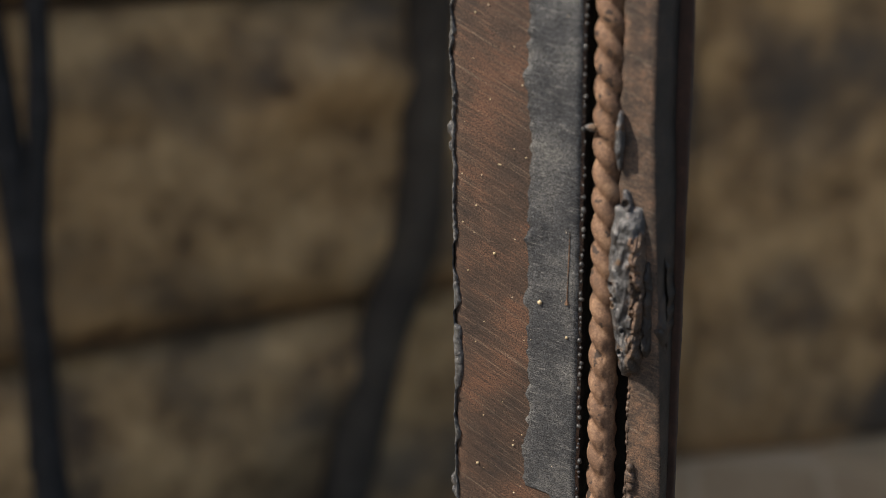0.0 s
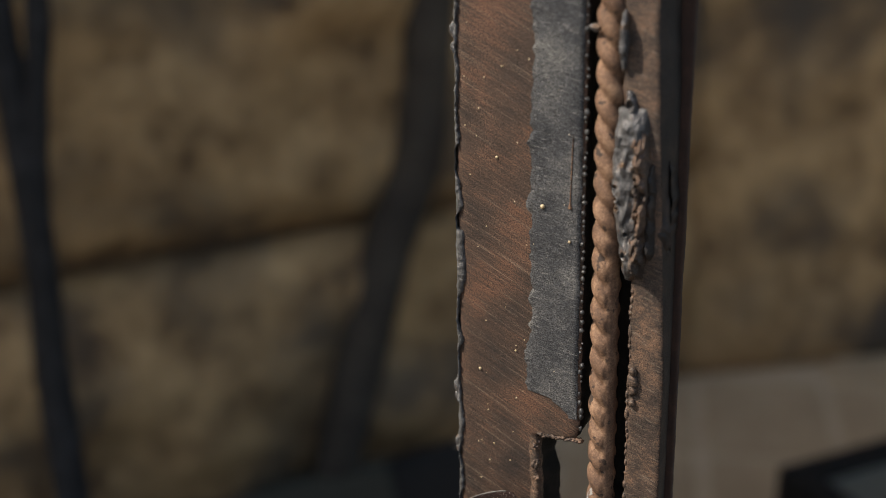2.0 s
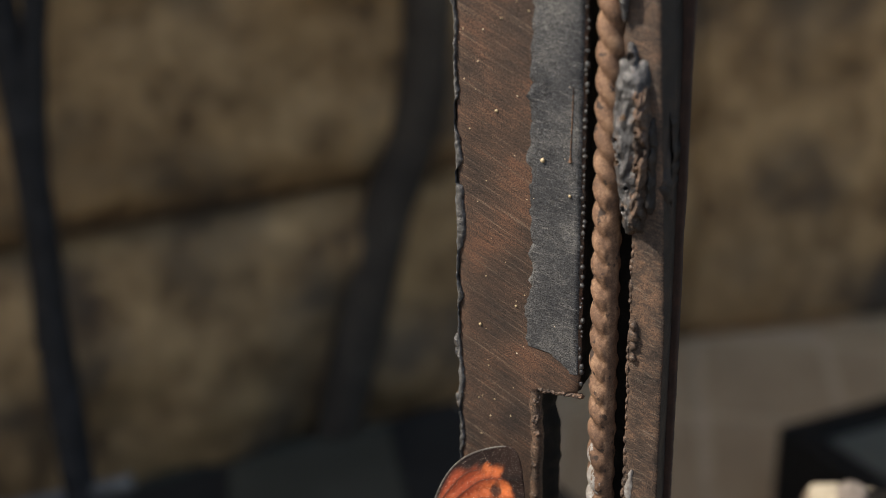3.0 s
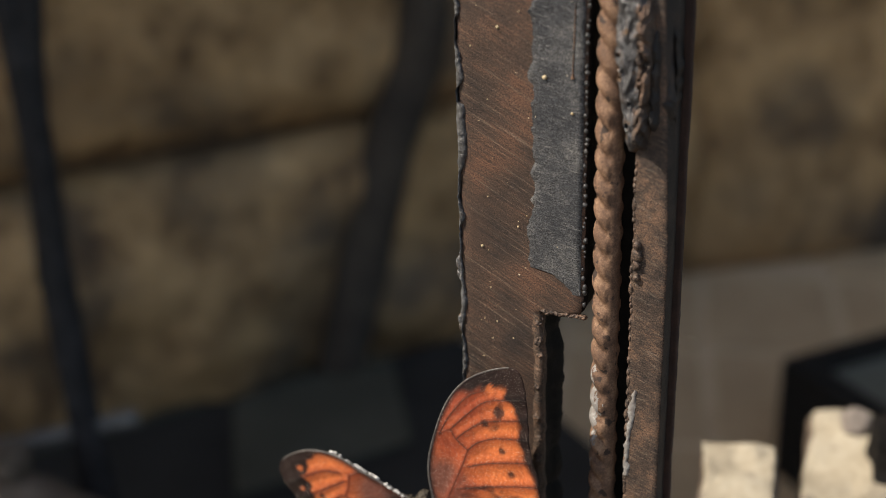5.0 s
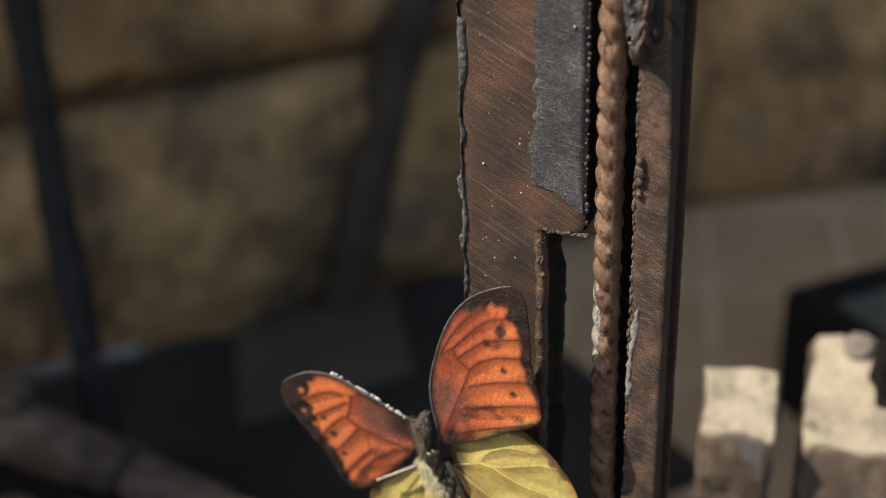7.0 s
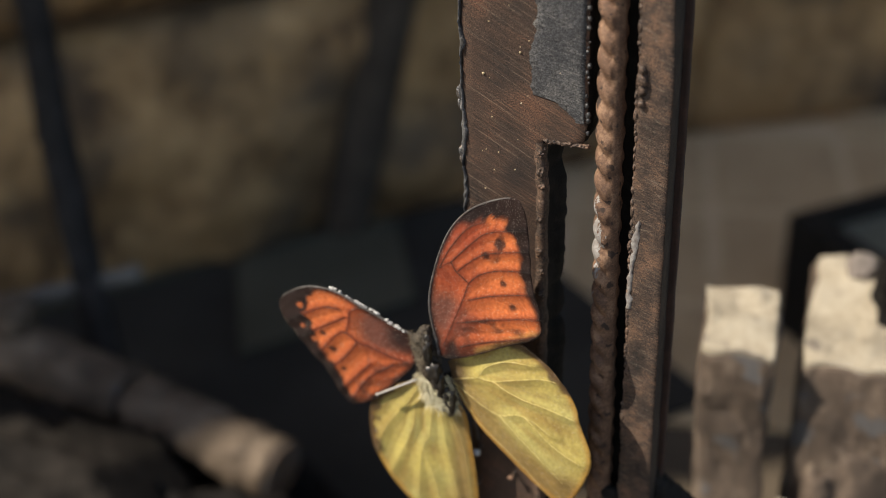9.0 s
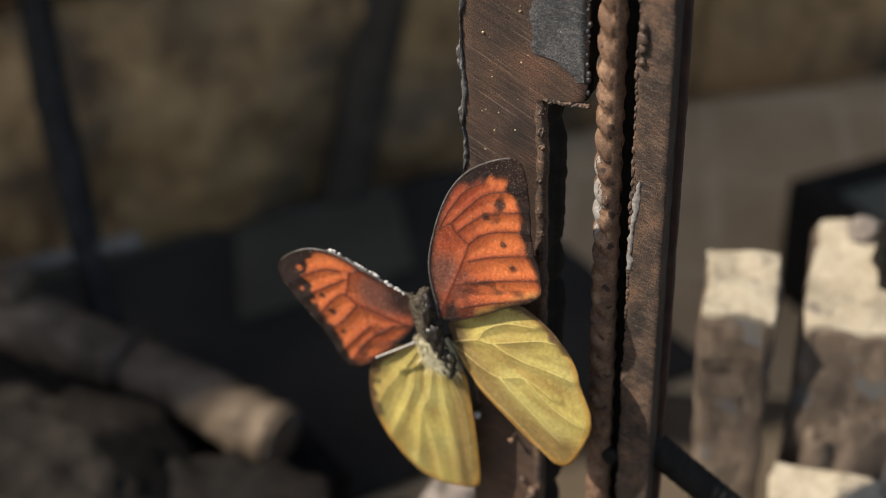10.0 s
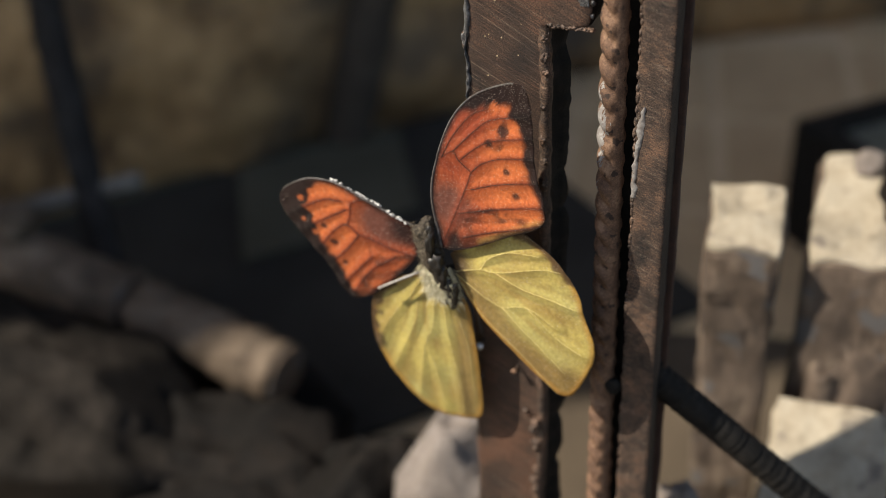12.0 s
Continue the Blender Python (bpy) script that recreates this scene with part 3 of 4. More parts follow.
part("ribbed_bar", ribbed(0.17, 0.62, 0.0006, 40), RUST, post, "orange-brown ribbed bar", True)
part("ribbed_bar", ribbed(0.0, 0.1701, 0.004, 20), RUST, post, "orange-brown ribbed bar", True)
part("ribbed_bar", ribbed(0.6195, TOP, 0.004, 20), RUST, post, "orange-brown ribbed bar", True)
CHALK = material("chalk", (0.14, 0.11, 0.095), (0.2, 0.185, 0.175), (0.38, 0.37, 0.36), 330, (0.7, 0.95), 0, 0.5, 1500, depth=0.0005)
part("white_smear", ribbed(0.338, 0.384, 0.0004, 34, 3.2, 5.2, 0.0001, lambda p, u: 0.7 * nz(p.z * 620, u * 14, 2) + 0.6 * nz(p.z * 160, u * 5, 9) - 2.2 * abs(u - 0.3) - abs(p.z - 0.362) * 55 + 0.8 > 0), CHALK, post, "chalky white smear", True)


# Steel darkened for the bar's shaded side; also used on dark welds.
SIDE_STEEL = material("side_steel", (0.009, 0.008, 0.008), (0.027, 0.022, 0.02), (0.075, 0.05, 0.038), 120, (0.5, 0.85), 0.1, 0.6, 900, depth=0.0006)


# square bar with a torn inner edge
def bar_left(z):
    base = 0.0536 if z < 0.45 else 0.0536 - 0.0042 * min(1, (z - 0.45) / 0.05)
    return base + 0.0004 * nz(z * 200, 41) + 0.0005 * nz(z * 65, 42)


def bar_right(z):
    return 0.0641 - 0.0004 * min(1.0, max(0.0, (z - 0.42) / 0.1)) * 13 + 0.00015 * nz(z * 120, 44)


rows = []
for z in z_rows():
    l, r = bar_left(z), bar_right(z)
    rows.append([(l + 0.0012, 0.008, z), (l + 0.0003, 0.0022, z), (l, 0.0006, z), (l + 0.0006, 0.0, z)] + [(l + (r - l) * k / 6, 0.00015 * nz(z * 200, k), z) for k in range(1, 6)] + [(r - 0.0005, 0.0, z), (r, 0.0005, z)])
part("square_bar", strips(rows), BAR_STEEL, post, "square bar with a torn inner edge", True)
# Flank turned from the sun, its shade put into the colour.
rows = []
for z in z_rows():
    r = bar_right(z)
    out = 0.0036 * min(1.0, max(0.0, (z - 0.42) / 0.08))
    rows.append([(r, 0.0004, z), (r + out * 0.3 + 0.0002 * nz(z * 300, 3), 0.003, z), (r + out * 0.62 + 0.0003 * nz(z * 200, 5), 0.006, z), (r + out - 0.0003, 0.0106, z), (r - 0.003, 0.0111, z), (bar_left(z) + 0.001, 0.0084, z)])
part("bar_side", strips(rows), SIDE_STEEL, post, "side of the square bar, darkened as it lies in shade", True)
rows = []
for z in z_rows():
    l = 0.0545
    r = 0.0656 + 0.0001 * nz(z * 300, 50) + 0.0003 * nz(z * 60, 51)
    rows.append([(l, 0.0116, z), (r - 0.0005, 0.0114, z), (r, 0.0119, z), (r, 0.0145, z), (r - 0.001, 0.015, z), (l, 0.015, z), (l, 0.0116, z)])
part("backing_strip", strips(rows), RED_STEEL, post, "rust-red strip behind the square bar", True)
spots = []
z = 0.19
while z < 0.445:
    k = rng.uniform(0.0006, 0.0012)
    spots.append(((bar_left(z) + 0.0003, 0.0006, z), (k * 0.7, 0.0009, k * rng.uniform(1, 2))))
    z += rng.uniform(0.0016, 0.0042)
for zz, k in ((0.4165, 0.0022), (0.4135, 0.0018), (0.4195, 0.0016), (0.4095, 0.0013)):
    spots.append(((0.0552, -0.0003, zz), (k * 0.8, 0.0012, k)))
part("torn_edge", lumps(spots), BAR_STEEL, post, "torn lumpy edge", True)
rows = []
for k in range(60):
    t = k / 59
    z = 0.341 + 0.031 * t
    x = 0.0541 + 0.0022 * t * t
    x += 0.0005 * nz(t * 7, 5) + 0.0003 * nz(t * 22, 8)
    w = (0.0009 * (1 - t) ** 0.5 + 0.0008 * math.exp(-((t - 0.78) / 0.16) ** 2)) * (0.8 + 0.9 * nz(t * 13, 2)) + 0.00012
    rows.append([(x - w, -0.0002, z), (x - w * 0.3, -0.00045 - 0.0004 * nz(t * 40), z), (x + w * 0.5, -0.0004, z), (x + w, -0.0001, z)])
part("white_smear", strips(rows), CHALK, post, "chalky white smear", True)


# black strip added behind the gap to keep it dark
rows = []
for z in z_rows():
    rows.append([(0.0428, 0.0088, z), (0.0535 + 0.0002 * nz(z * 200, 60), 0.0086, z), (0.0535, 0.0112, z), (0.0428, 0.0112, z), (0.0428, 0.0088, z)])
part("back_plate", strips(rows), BLACK_STEEL, post, "black strip added behind the gap", True)


# welds
def weld(at, radii, seed, rough=0.5):
    bm = bmesh.new()
    bmesh.ops.create_icosphere(bm, subdivisions=6, radius=1)
    s = Vector((seed * 3.7, seed, 0))
    for v in bm.verts:
        d = v.co.normalized()
        q = Vector((d.x * radii[0], d.y * radii[1], d.z * radii[2])) * 150
        r = 1 + rough * 0.85 * (1 - 0.8 * d.z ** 4) * noise.fractal(q + s, 1.15, 2.1, 5)
        pit = noise.noise(q * 4.0 + s * 2)
        if pit > 0.3:
            r -= 0.5 * (pit - 0.3)
        v.co = Vector(at) + Vector((d.x * radii[0], d.y * radii[1], d.z * radii[2])) * r
    return bm


def weld_skin(label, mat, z0, z1, left, right, high, ridge, pits, seed, smooth_skin=0.5, lean=0.0):
    """A frozen puddle of weld over the bars: ragged outline, flow ridges, pin holes."""
    n, m = 150, 44
    rows = []
    for j in range(n + 1):
        t = j / n
        z = z0 + (z1 - z0) * t
        a, b = left(t) + 0.0005 * nz(z * 420, seed), right(t) + 0.0006 * nz(z * 330, seed + 5)
        dome = min(1.0, 9 * min(t, 1 - t)) ** 0.5
        line = []
        for i in range(m + 1):
            u = i / m
            x = a + (b - a) * u
            h = high * dome * max(0.0, 1 - abs(2 * u - 1) ** 2.4) ** 0.6
            q = Vector((x * 240, z * 110, seed))
            h += dome * high * (1 - abs(2 * u - 1) ** 4) * (ridge * (0.5 - abs(noise.noise(q))) + ridge * smooth_skin * noise.fractal(q * 2.7, 1.0, 2.0, 4))
            for px_, pz_, pr in pits:
                d = math.hypot(x - px_, (z - pz_) * 0.8) / pr
                h += 0.0006 * math.exp(-((d - 1.25) / 0.4) ** 2) - 0.0019 * math.exp(-(d ** 4))
            line.append((x, 0.0012 - h + lean * max(0.0, x - 0.0588), z))
        rows.append([(line[0][0] + 0.0004, 0.004, z)] + line + [(line[-1][0] - 0.0004, 0.004, z)])
    return part("weld", strips(rows), mat, post, label, True)


weld_skin("grey pitted weld with a smooth slag skin", SLAG, 0.4475, 0.4985,
          lambda t: 0.0488 - 0.0022 * math.sin(t * 2.6) ** 2 + 0.0026 * (1 - t) ** 3, lambda t: 0.0562 + 0.0018 * math.sin(t * 2.6) - 0.0014 * (1 - t) ** 3, 0.0044, 0.32,
          ((0.0484, 0.4752, 0.0009), (0.0487, 0.4722, 0.0006), (0.0493, 0.4695, 0.0005), (0.0522, 0.4625, 0.0006), (0.0516, 0.4560, 0.0007)), 3.1, 0.55)
weld_skin("brown rusty crest of the weld", BAR_STEEL, 0.4482, 0.4935,
          lambda t: 0.0532 - 0.0004 * math.sin(t * 9), lambda t: 0.0572 + 0.0012 * math.sin(t * 2.9), 0.0052, 0.55,
          ((0.0549, 0.4790, 0.0006), (0.0552, 0.4700, 0.0005), (0.0545, 0.4640, 0.0008), (0.0548, 0.4530, 0.0005)), 8.4, 1.0)
weld_skin("dark grey weld spread over the flank", SIDE_STEEL, 0.4540, 0.4830,
          lambda t: 0.0562, lambda t: 0.0626 + 0.0014 * math.sin(t * 3.1), 0.0030, 0.6, (), 14.2, 0.8, 2.3)
weld_skin("slag ring at the top of the weld", SLAG, 0.4945, 0.5030,
          lambda t: 0.0502 + 0.0004 * t, lambda t: 0.0556 - 0.0030 * t, 0.0022, 0.6, ((0.0519, 0.4990, 0.0010),), 21.0, 0.6)
part("weld", weld((0.0499, -0.0010, 0.5165), (0.0013, 0.0021, 0.0085), 3, 0.7), SLAG, post, "grey pitted weld with slag", True)
part("weld", weld((0.0503, 0.0004, 0.2655), (0.0030, 0.0022, 0.0034), 9, 0.5), BLACK_STEEL, post, "dark tack between ribbed and square bar", True)
part("weld", weld((0.0418, -0.0004, 0.5195), (0.0022, 0.0012, 0.0012), 4, 0.3), SLAG, post, "small tack weld", True)
part("weld", weld((0.0612, 0.005, 0.4615), (0.0024, 0.0042, 0.0115), 5, 0.35), SIDE_STEEL, post, "dark weld on the side", True)

# brace: ribbed rod from behind the bar down to the ground
a, b = Vector((0.0600, 0.0115, 0.2665)), Vector((0.318, 0.1, 0.0))
n = 700
d = (b - a).normalized()
bm = tube([a + (b - a) * (k / n) for k in range(n + 1)], lambda t: 0.0055 + 0.0005 * nz(t * 190, 80) + 0.0001 * math.sin(t * 620), 18)
part("brace", bm, BLACK_STEEL, post, "dark ribbed brace rod", True)
part("weld", weld((0.0600, 0.0118, 0.266), (0.006, 0.005, 0.007), 6, 0.3), BLACK_STEEL, post, "dark weld of the brace", True)

# ---- nails in the plate ----
NAIL_WHITE = material("nail_white", (0.55, 0.55, 0.55), (0.75, 0.75, 0.75), (0.85, 0.85, 0.85), 400, (0.2, 0.35), 0.3, 0.1, 900, depth=0.0002)


def nail(label, at, radius, mat, lean):
    ob = thing("nail", label, "nail", "nails in the plate", at)
    bm = lumps([((0, -0.0038, 0), (radius, radius * 0.7, radius * 0.8))], 3, 0.12)
    part("head", bm, mat, ob, "", True)
    part("shank", tube([(0, 0.0006, 0), (lean * 0.3, -0.002, 0), (0, -0.0035, 0)], radius * 0.4, 8), SLAG, ob)
    return ob


nail("small nail with a shiny white head in the plate", (0.0037, 0.0, 0.2733), 0.0016, NAIL_WHITE, 0.001)
nail("small rusty nail in the brown plate", (0.0164, 0.0, 0.2657), 0.0012, RUST, 0.001)
nail("small grey nail end in the brown plate", (0.0040, 0.0, 0.2600), 0.0010, SLAG, 0.001)
pole("wire_end", "thin grey wire end standing beside the plate", [(0.0034, -0.0002, 0.2765), (0.0033, -0.002, 0.282), (0.0034, -0.0035, 0.2885)], 0.0007, SLAG, "wire")

# ---- the butterfly ----
butterfly = thing("butterfly", "dried butterfly with orange forewings and yellow hindwings, fixed to the plate", "butterfly", at=(-0.0095, -0.0115, 0.311))


def wing_material(name, rough, sheen):
    m = bpy.data.materials.new(name)
    m.use_nodes = True
    n, link = m.node_tree.nodes, m.node_tree.links.new
    b = n["Principled BSDF"]
    col = n.new("ShaderNodeVertexColor")
    col.layer_name = "pattern"
    co = n.new("ShaderNodeTexCoord")
    dust = n.new("ShaderNodeTexNoise")
    dust.inputs["Scale"].default_value, dust.inputs["Detail"].default_value = 3600, 3
    link(co.outputs["Object"], dust.inputs["Vector"])
    cut = n.new("ShaderNodeValToRGB")
    cut.color_ramp.elements[0].position, cut.color_ramp.elements[1].position = 0.635, 0.7
    link(dust.outputs["Fac"], cut.inputs[0])
    grain = n.new("ShaderNodeTexNoise")
    grain.inputs["Scale"].default_value, grain.inputs["Detail"].default_value = 900, 6
    link(co.outputs["Object"], grain.inputs["Vector"])
    tone = n.new("ShaderNodeMapRange")
    tone.inputs["From Min"].default_value, tone.inputs["From Max"].default_value = 0.3, 0.7
    tone.inputs["To Min"].default_value, tone.inputs["To Max"].default_value = 0.78, 1.18
    link(grain.outputs["Fac"], tone.inputs["Value"])
    mul = n.new("ShaderNodeVectorMath")
    mul.operation = "SCALE"
    link(col.outputs[0], mul.inputs[0])
    link(tone.outputs[0], mul.inputs["Scale"])
    over = n.new("ShaderNodeMix")
    over.data_type = "RGBA"
    half = n.new("ShaderNodeMath")
    half.operation = "MULTIPLY"
    half.inputs[1].default_value = 0.6
    link(cut.outputs[0], half.inputs[0])
    link(half.outputs[0], over.inputs[0])
    link(mul.outputs[0], over.inputs[6])
    over.inputs[7].default_value = (0.6, 0.52, 0.45, 1)
    link(over.outputs[2], b.inputs["Base Color"])
    b.inputs["Roughness"].default_value = rough
    b.inputs["Specular IOR Level"].default_value = sheen
    bp = n.new("ShaderNodeBump")
    bp.inputs["Strength"].default_value, bp.inputs["Distance"].default_value = 0.4, 0.0002
    link(grain.outputs["Fac"], bp.inputs["Height"])
    link(bp.outputs[0], b.inputs["Normal"])
    return m


FOREWING = wing_material("forewing", 0.75, 0.1)
HINDWING = wing_material("hindwing", 0.55, 0.25)
VEIN_DARK = material("vein_dark", (0.012, 0.009, 0.008), (0.025, 0.017, 0.013), (0.05, 0.035, 0.028), 300, (0.6, 0.8), 0, 0.2, 900, depth=0.0002)
VEIN_PALE = material("vein_pale", (0.45, 0.34, 0.11), (0.6, 0.49, 0.2), (0.7, 0.6, 0.3), 300, (0.5, 0.8), 0, 0.2, 900, depth=0.0002)
EDGE_DARK = material("wing_edge", (0.03, 0.025, 0.022), (0.09, 0.08, 0.075), (0.3, 0.29, 0.28), 500, (0.4, 0.7), 0, 0.3, 1500, depth=0.0003)


def near_line(p, line):
    best = 1e9
    for a, b in zip(line, line[1:]):
        ab = b - a
        t = max(0.0, min(1.0, (p - a).dot(ab) / max(ab.length_squared, 1e-9)))
        best = min(best, (p - a - ab * t).length)
    return best


def mixed(a, b, k):
    k = max(0.0, min(1.0, k))
    return tuple(x + (y - x) * k for x, y in zip(a, b))


def smooth01(k):
    k = max(0.0, min(1.0, k))
    return k * k * (3 - 2 * k)


def wing(name, label, base, normal, outline, veins, paint, mat, vein_mat, camber, vein_size, edge_span=None):
    """A wing in its own plane, in millimetres from its root: outline, veins, and a paint rule for the pattern."""
    n = Vector(normal).normalized()
    v = (Vector((0, 0, 1)) - n * n.z).normalized()
    u = v.cross(n) if v.cross(n).x > 0 else n.cross(v)
    rim = [Vector((*p, 0)) for p in outline]
    closed = rim + rim[:1]
    curve = [Vector((q.x, q.y)) for q in smooth_line([*closed], 12)][:-1]
    lines = [[Vector((q.x, q.y)) for q in smooth_line([Vector((*p, 0)) for p in line], 6)] for line in veins]
    heart = sum((Vector((p[0], p[1])) for p in outline), Vector((0, 0))) / len(outline) * 0.42
    far = max(q.length for q in curve)

    def lift(p):
        """Height over the wing's plane, in millimetres: camber, and pleats along the veins."""
        d = min((near_line(p, line) for line in lines), default=9)
        h = camber * math.sin(min(1, p.length / far) * math.pi) - 0.55 * min(1.0, d / 3.0) + 0.35 * nz(p.x * 0.12, p.y * 0.12, len(outline))
        return h

    def place(p, up=0.0):
        return Vector(base) - butterfly.location + (u * p.x + v * p.y + n * (lift(p) + up)) * 0.001

    bm = bmesh.new()
    layer = bm.loops.layers.float_color.new("pattern")
    rings, m = 46, len(curve)
    colours, grid = {}, []
    for j in range(1, rings + 1):
        r = (j / rings) ** 0.85
        row = []
        for k, q in enumerate(curve):
            jag = 1 + (0.006 * nz(k * 0.9, m) if j == rings else 0)
            p = heart + (q - heart) * r * jag
            vert = bm.verts.new(place(p))
            d_edge = (q - p).length
            colours[vert] = paint(p, near_line(p, closed_curve(curve)) if r > 0.5 else d_edge, lines, k / m)
            row.append(vert)
        grid.append(row)
    mid = bm.verts.new(place(heart))
    colours[mid] = paint(heart, 20.0, lines, 0)
    for k in range(m):
        bm.faces.new((mid, grid[0][k], grid[0][(k + 1) % m]))
    for r0, r1 in zip(grid, grid[1:]):
        for k in range(m):
            bm.faces.new((r0[k], r1[k], r1[(k + 1) % m], r0[(k + 1) % m]))
    for f in bm.faces:
        for loop in f.loops:
            loop[layer] = (*colours[loop.vert], 1)
    ob = part(name, bm, mat, butterfly, label, True)
    thick = ob.modifiers.new("thickness", "SOLIDIFY")
    thick.thickness, thick.offset = 0.00018, 0
    for line, fat in zip(lines, [vein_size] * len(lines)):
        bm = tube([place(q, 0.1) for q in line], lambda t: 0.001 * fat * (1 - 0.5 * t), 6)
        part("vein", bm, vein_mat, ob, "", True)
    if edge_span:
        i, k = int(edge_span[0] * m), int(edge_span[1] * m)
        bm = tube([place(q, 0.05) for q in curve[i:k]], lambda t: 0.00042 - 0.00022 * t, 8)
        part("leading_edge", bm, EDGE_DARK, ob, "stiff dark leading edge", True)
    return ob


def closed_curve(curve):
    return curve[::4] + curve[:1]


DARK, BROWN, ORANGE, DEEP = (0.016, 0.012, 0.012), (0.125, 0.05, 0.037), (0.47, 0.125, 0.042), (0.24, 0.05, 0.024)
YELLOW, OCHRE, GREENISH = (0.47, 0.38, 0.115), (0.19, 0.122, 0.046), (0.43, 0.385, 0.14)


def fore_paint(margin, spots, patches, root, cell, pale, glow, smudges):
    def rule(p, d_edge, lines, s):
        c = mixed(DEEP, ORANGE, glow(p) + 0.35 * nz(p.x * 0.11, p.y * 0.11, 3) + 0.12 * nz(p.x * 0.6, p.y * 0.6, 5))
        c = mixed(c, DARK, smooth01(1.5 * nz(p.x * 0.32, p.y * 0.2, 41) - 0.35) * 0.45)
        # the cell and the root are brown
        c = mixed(c, BROWN, smooth01((cell[2] - (p - Vector(cell[:2])).length) / cell[3]) * 0.95)
        c = mixed(c, DARK, smooth01((root - p.length) / root * 1.8) * 0.9)
        if pale:
            c = mixed(c, (0.46, 0.27, 0.085), smooth01((pale[2] - near_line(p, [Vector(pale[:2]), Vector(pale[3:])])) / pale[2] * 1.5) * 0.85)
        d = min(near_line(p, line) for line in lines)
        c = mixed(c, DARK, smooth01(1.1 - d / 0.8) * 0.8)
        c = mixed(c, DEEP, smooth01(1 - d / 2.6) * 0.55)
        for a, b, wide in smudges:
            k = near_line(p, [Vector(a), Vector(b)]) * (1.1 + 0.9 * nz(p.x * 0.28, p.y * 0.28, 61))
            c = mixed(c, DARK, smooth01((wide * 1.25 - k) / wide) * (0.5 + 0.45 * nz(p.x * 0.3, p.y * 0.3, 71)))
        w = margin(p, s) * (1 + 0.35 * nz(p.x * 0.35, p.y * 0.35, 7))
        edge = smooth01((w - d_edge) / 2.8 + 0.5)
        c = mixed(c, (0.0095, 0.0085, 0.009), edge * 0.98)
        for x, y, r in patches:
            k = smooth01((r - (p - Vector((x, y))).length) / 0.9 + 0.35 + 0.5 * nz(p.x * 0.9, p.y * 0.9, 51))
            c = mixed(c, ORANGE, k * 0.8)
        for x, y, r in spots:
            k = smooth01((r - (p - Vector((x, y))).length * (1 + 0.3 * nz(p.x * 0.8, p.y * 0.8))) / 0.9 + 0.5)
            c = mixed(c, DARK, k * 0.85)
        g = 1 + 0.35 * nz(p.x * 1.6, p.y * 1.6, 11)
        return tuple(max(0.0, x * g) for x in c)
    return rule


def hind_paint(shade, dark_edge):
    def rule(p, d_edge, lines, s):
        k = 0.8 + 0.5 * nz(p.x * 0.07, p.y * 0.07, 13)
        c = mixed(OCHRE, YELLOW, k)
        c = mixed(c, GREENISH, smooth01(0.3 + 1.4 * nz(p.x * 0.07, p.y * 0.07, 21)) * 0.6)
        fan = math.atan2(p.y, p.x)
        c = mixed(c, (0.3, 0.2, 0.06), smooth01(1.9 * nz(math.cos(fan) * 9, math.sin(fan) * 9, p.length * 0.035) - 0.1) * 0.6)
        c = mixed(c, OCHRE, smooth01(shade(p)) * 0.85)
        d = min(near_line(p, line) for line in lines)
        c = mixed(c, (0.26, 0.17, 0.055), smooth01((d - 1.2) / 2.4) * (0.1 + 0.9 * abs(nz(p.x * 0.2, p.y * 0.12, 8))))
        c = mixed(c, (0.36, 0.17, 0.03), smooth01((2.6 - d_edge) / 2.4) * 0.75)
        c = mixed(c, (0.06, 0.035, 0.02), smooth01(dark_edge(p, d_edge)) * 0.9)
        g = 1 + 0.08 * nz(p.x * 1.3, p.y * 1.3, 15) + 0.08 * nz(p.x * 4, p.y * 4, 16)
        return tuple(max(0.0, x * g) for x in c)
    return rule


# hindwings first: the forewings lie over them
wing("hindwing", "yellow hindwing with ochre margin", (-0.0024, -0.0105, 0.3115), (-0.03, -0.999, -0.02),
     [(-1, 3), (9, 13), (21, 17.5), (29, 14.5), (37.2, 7.4), (42.9, -2), (45, -10.4), (48.4, -20.9), (47.2, -30.6), (40.1, -44.4), (31.5, -40.2), (19.4, -29.2), (9.5, -18.9), (2.7, -8)],
     [[(1, -3), (10, 0), (15, 0), (30, 5), (37, 5.5)], [(10, 0), (13, 5), (20, 9), (30, 10)], [(15, 0), (24, -4), (35, -6), (43, -8)], [(1, -4), (10, -10), (17, -13), (26, -11), (36, -17)], [(17, -13), (28, -24), (39, -35)], [(26, -11), (35, -20), (45, -26)], [(1, -4), (10, -18), (23, -30), (36, -44)]],
     hind_paint(lambda p: 1.3 - near_line(p, [Vector((2, -8)), Vector((19, -28)), Vector((32, -40))]) / 9.5 + max(0, 1 - (p - Vector((42, -40))).length / 12),
                lambda p, d: (3.4 - d) / 2.4 + 0.8 * nz(p.x * 0.3, p.y * 0.3, 6) if p.y > 1 and p.x > 16 else (1.5 - p.length / 6 if p.length < 9 else -1)), HINDWING, VEIN_PALE, 0.8, 0.11)
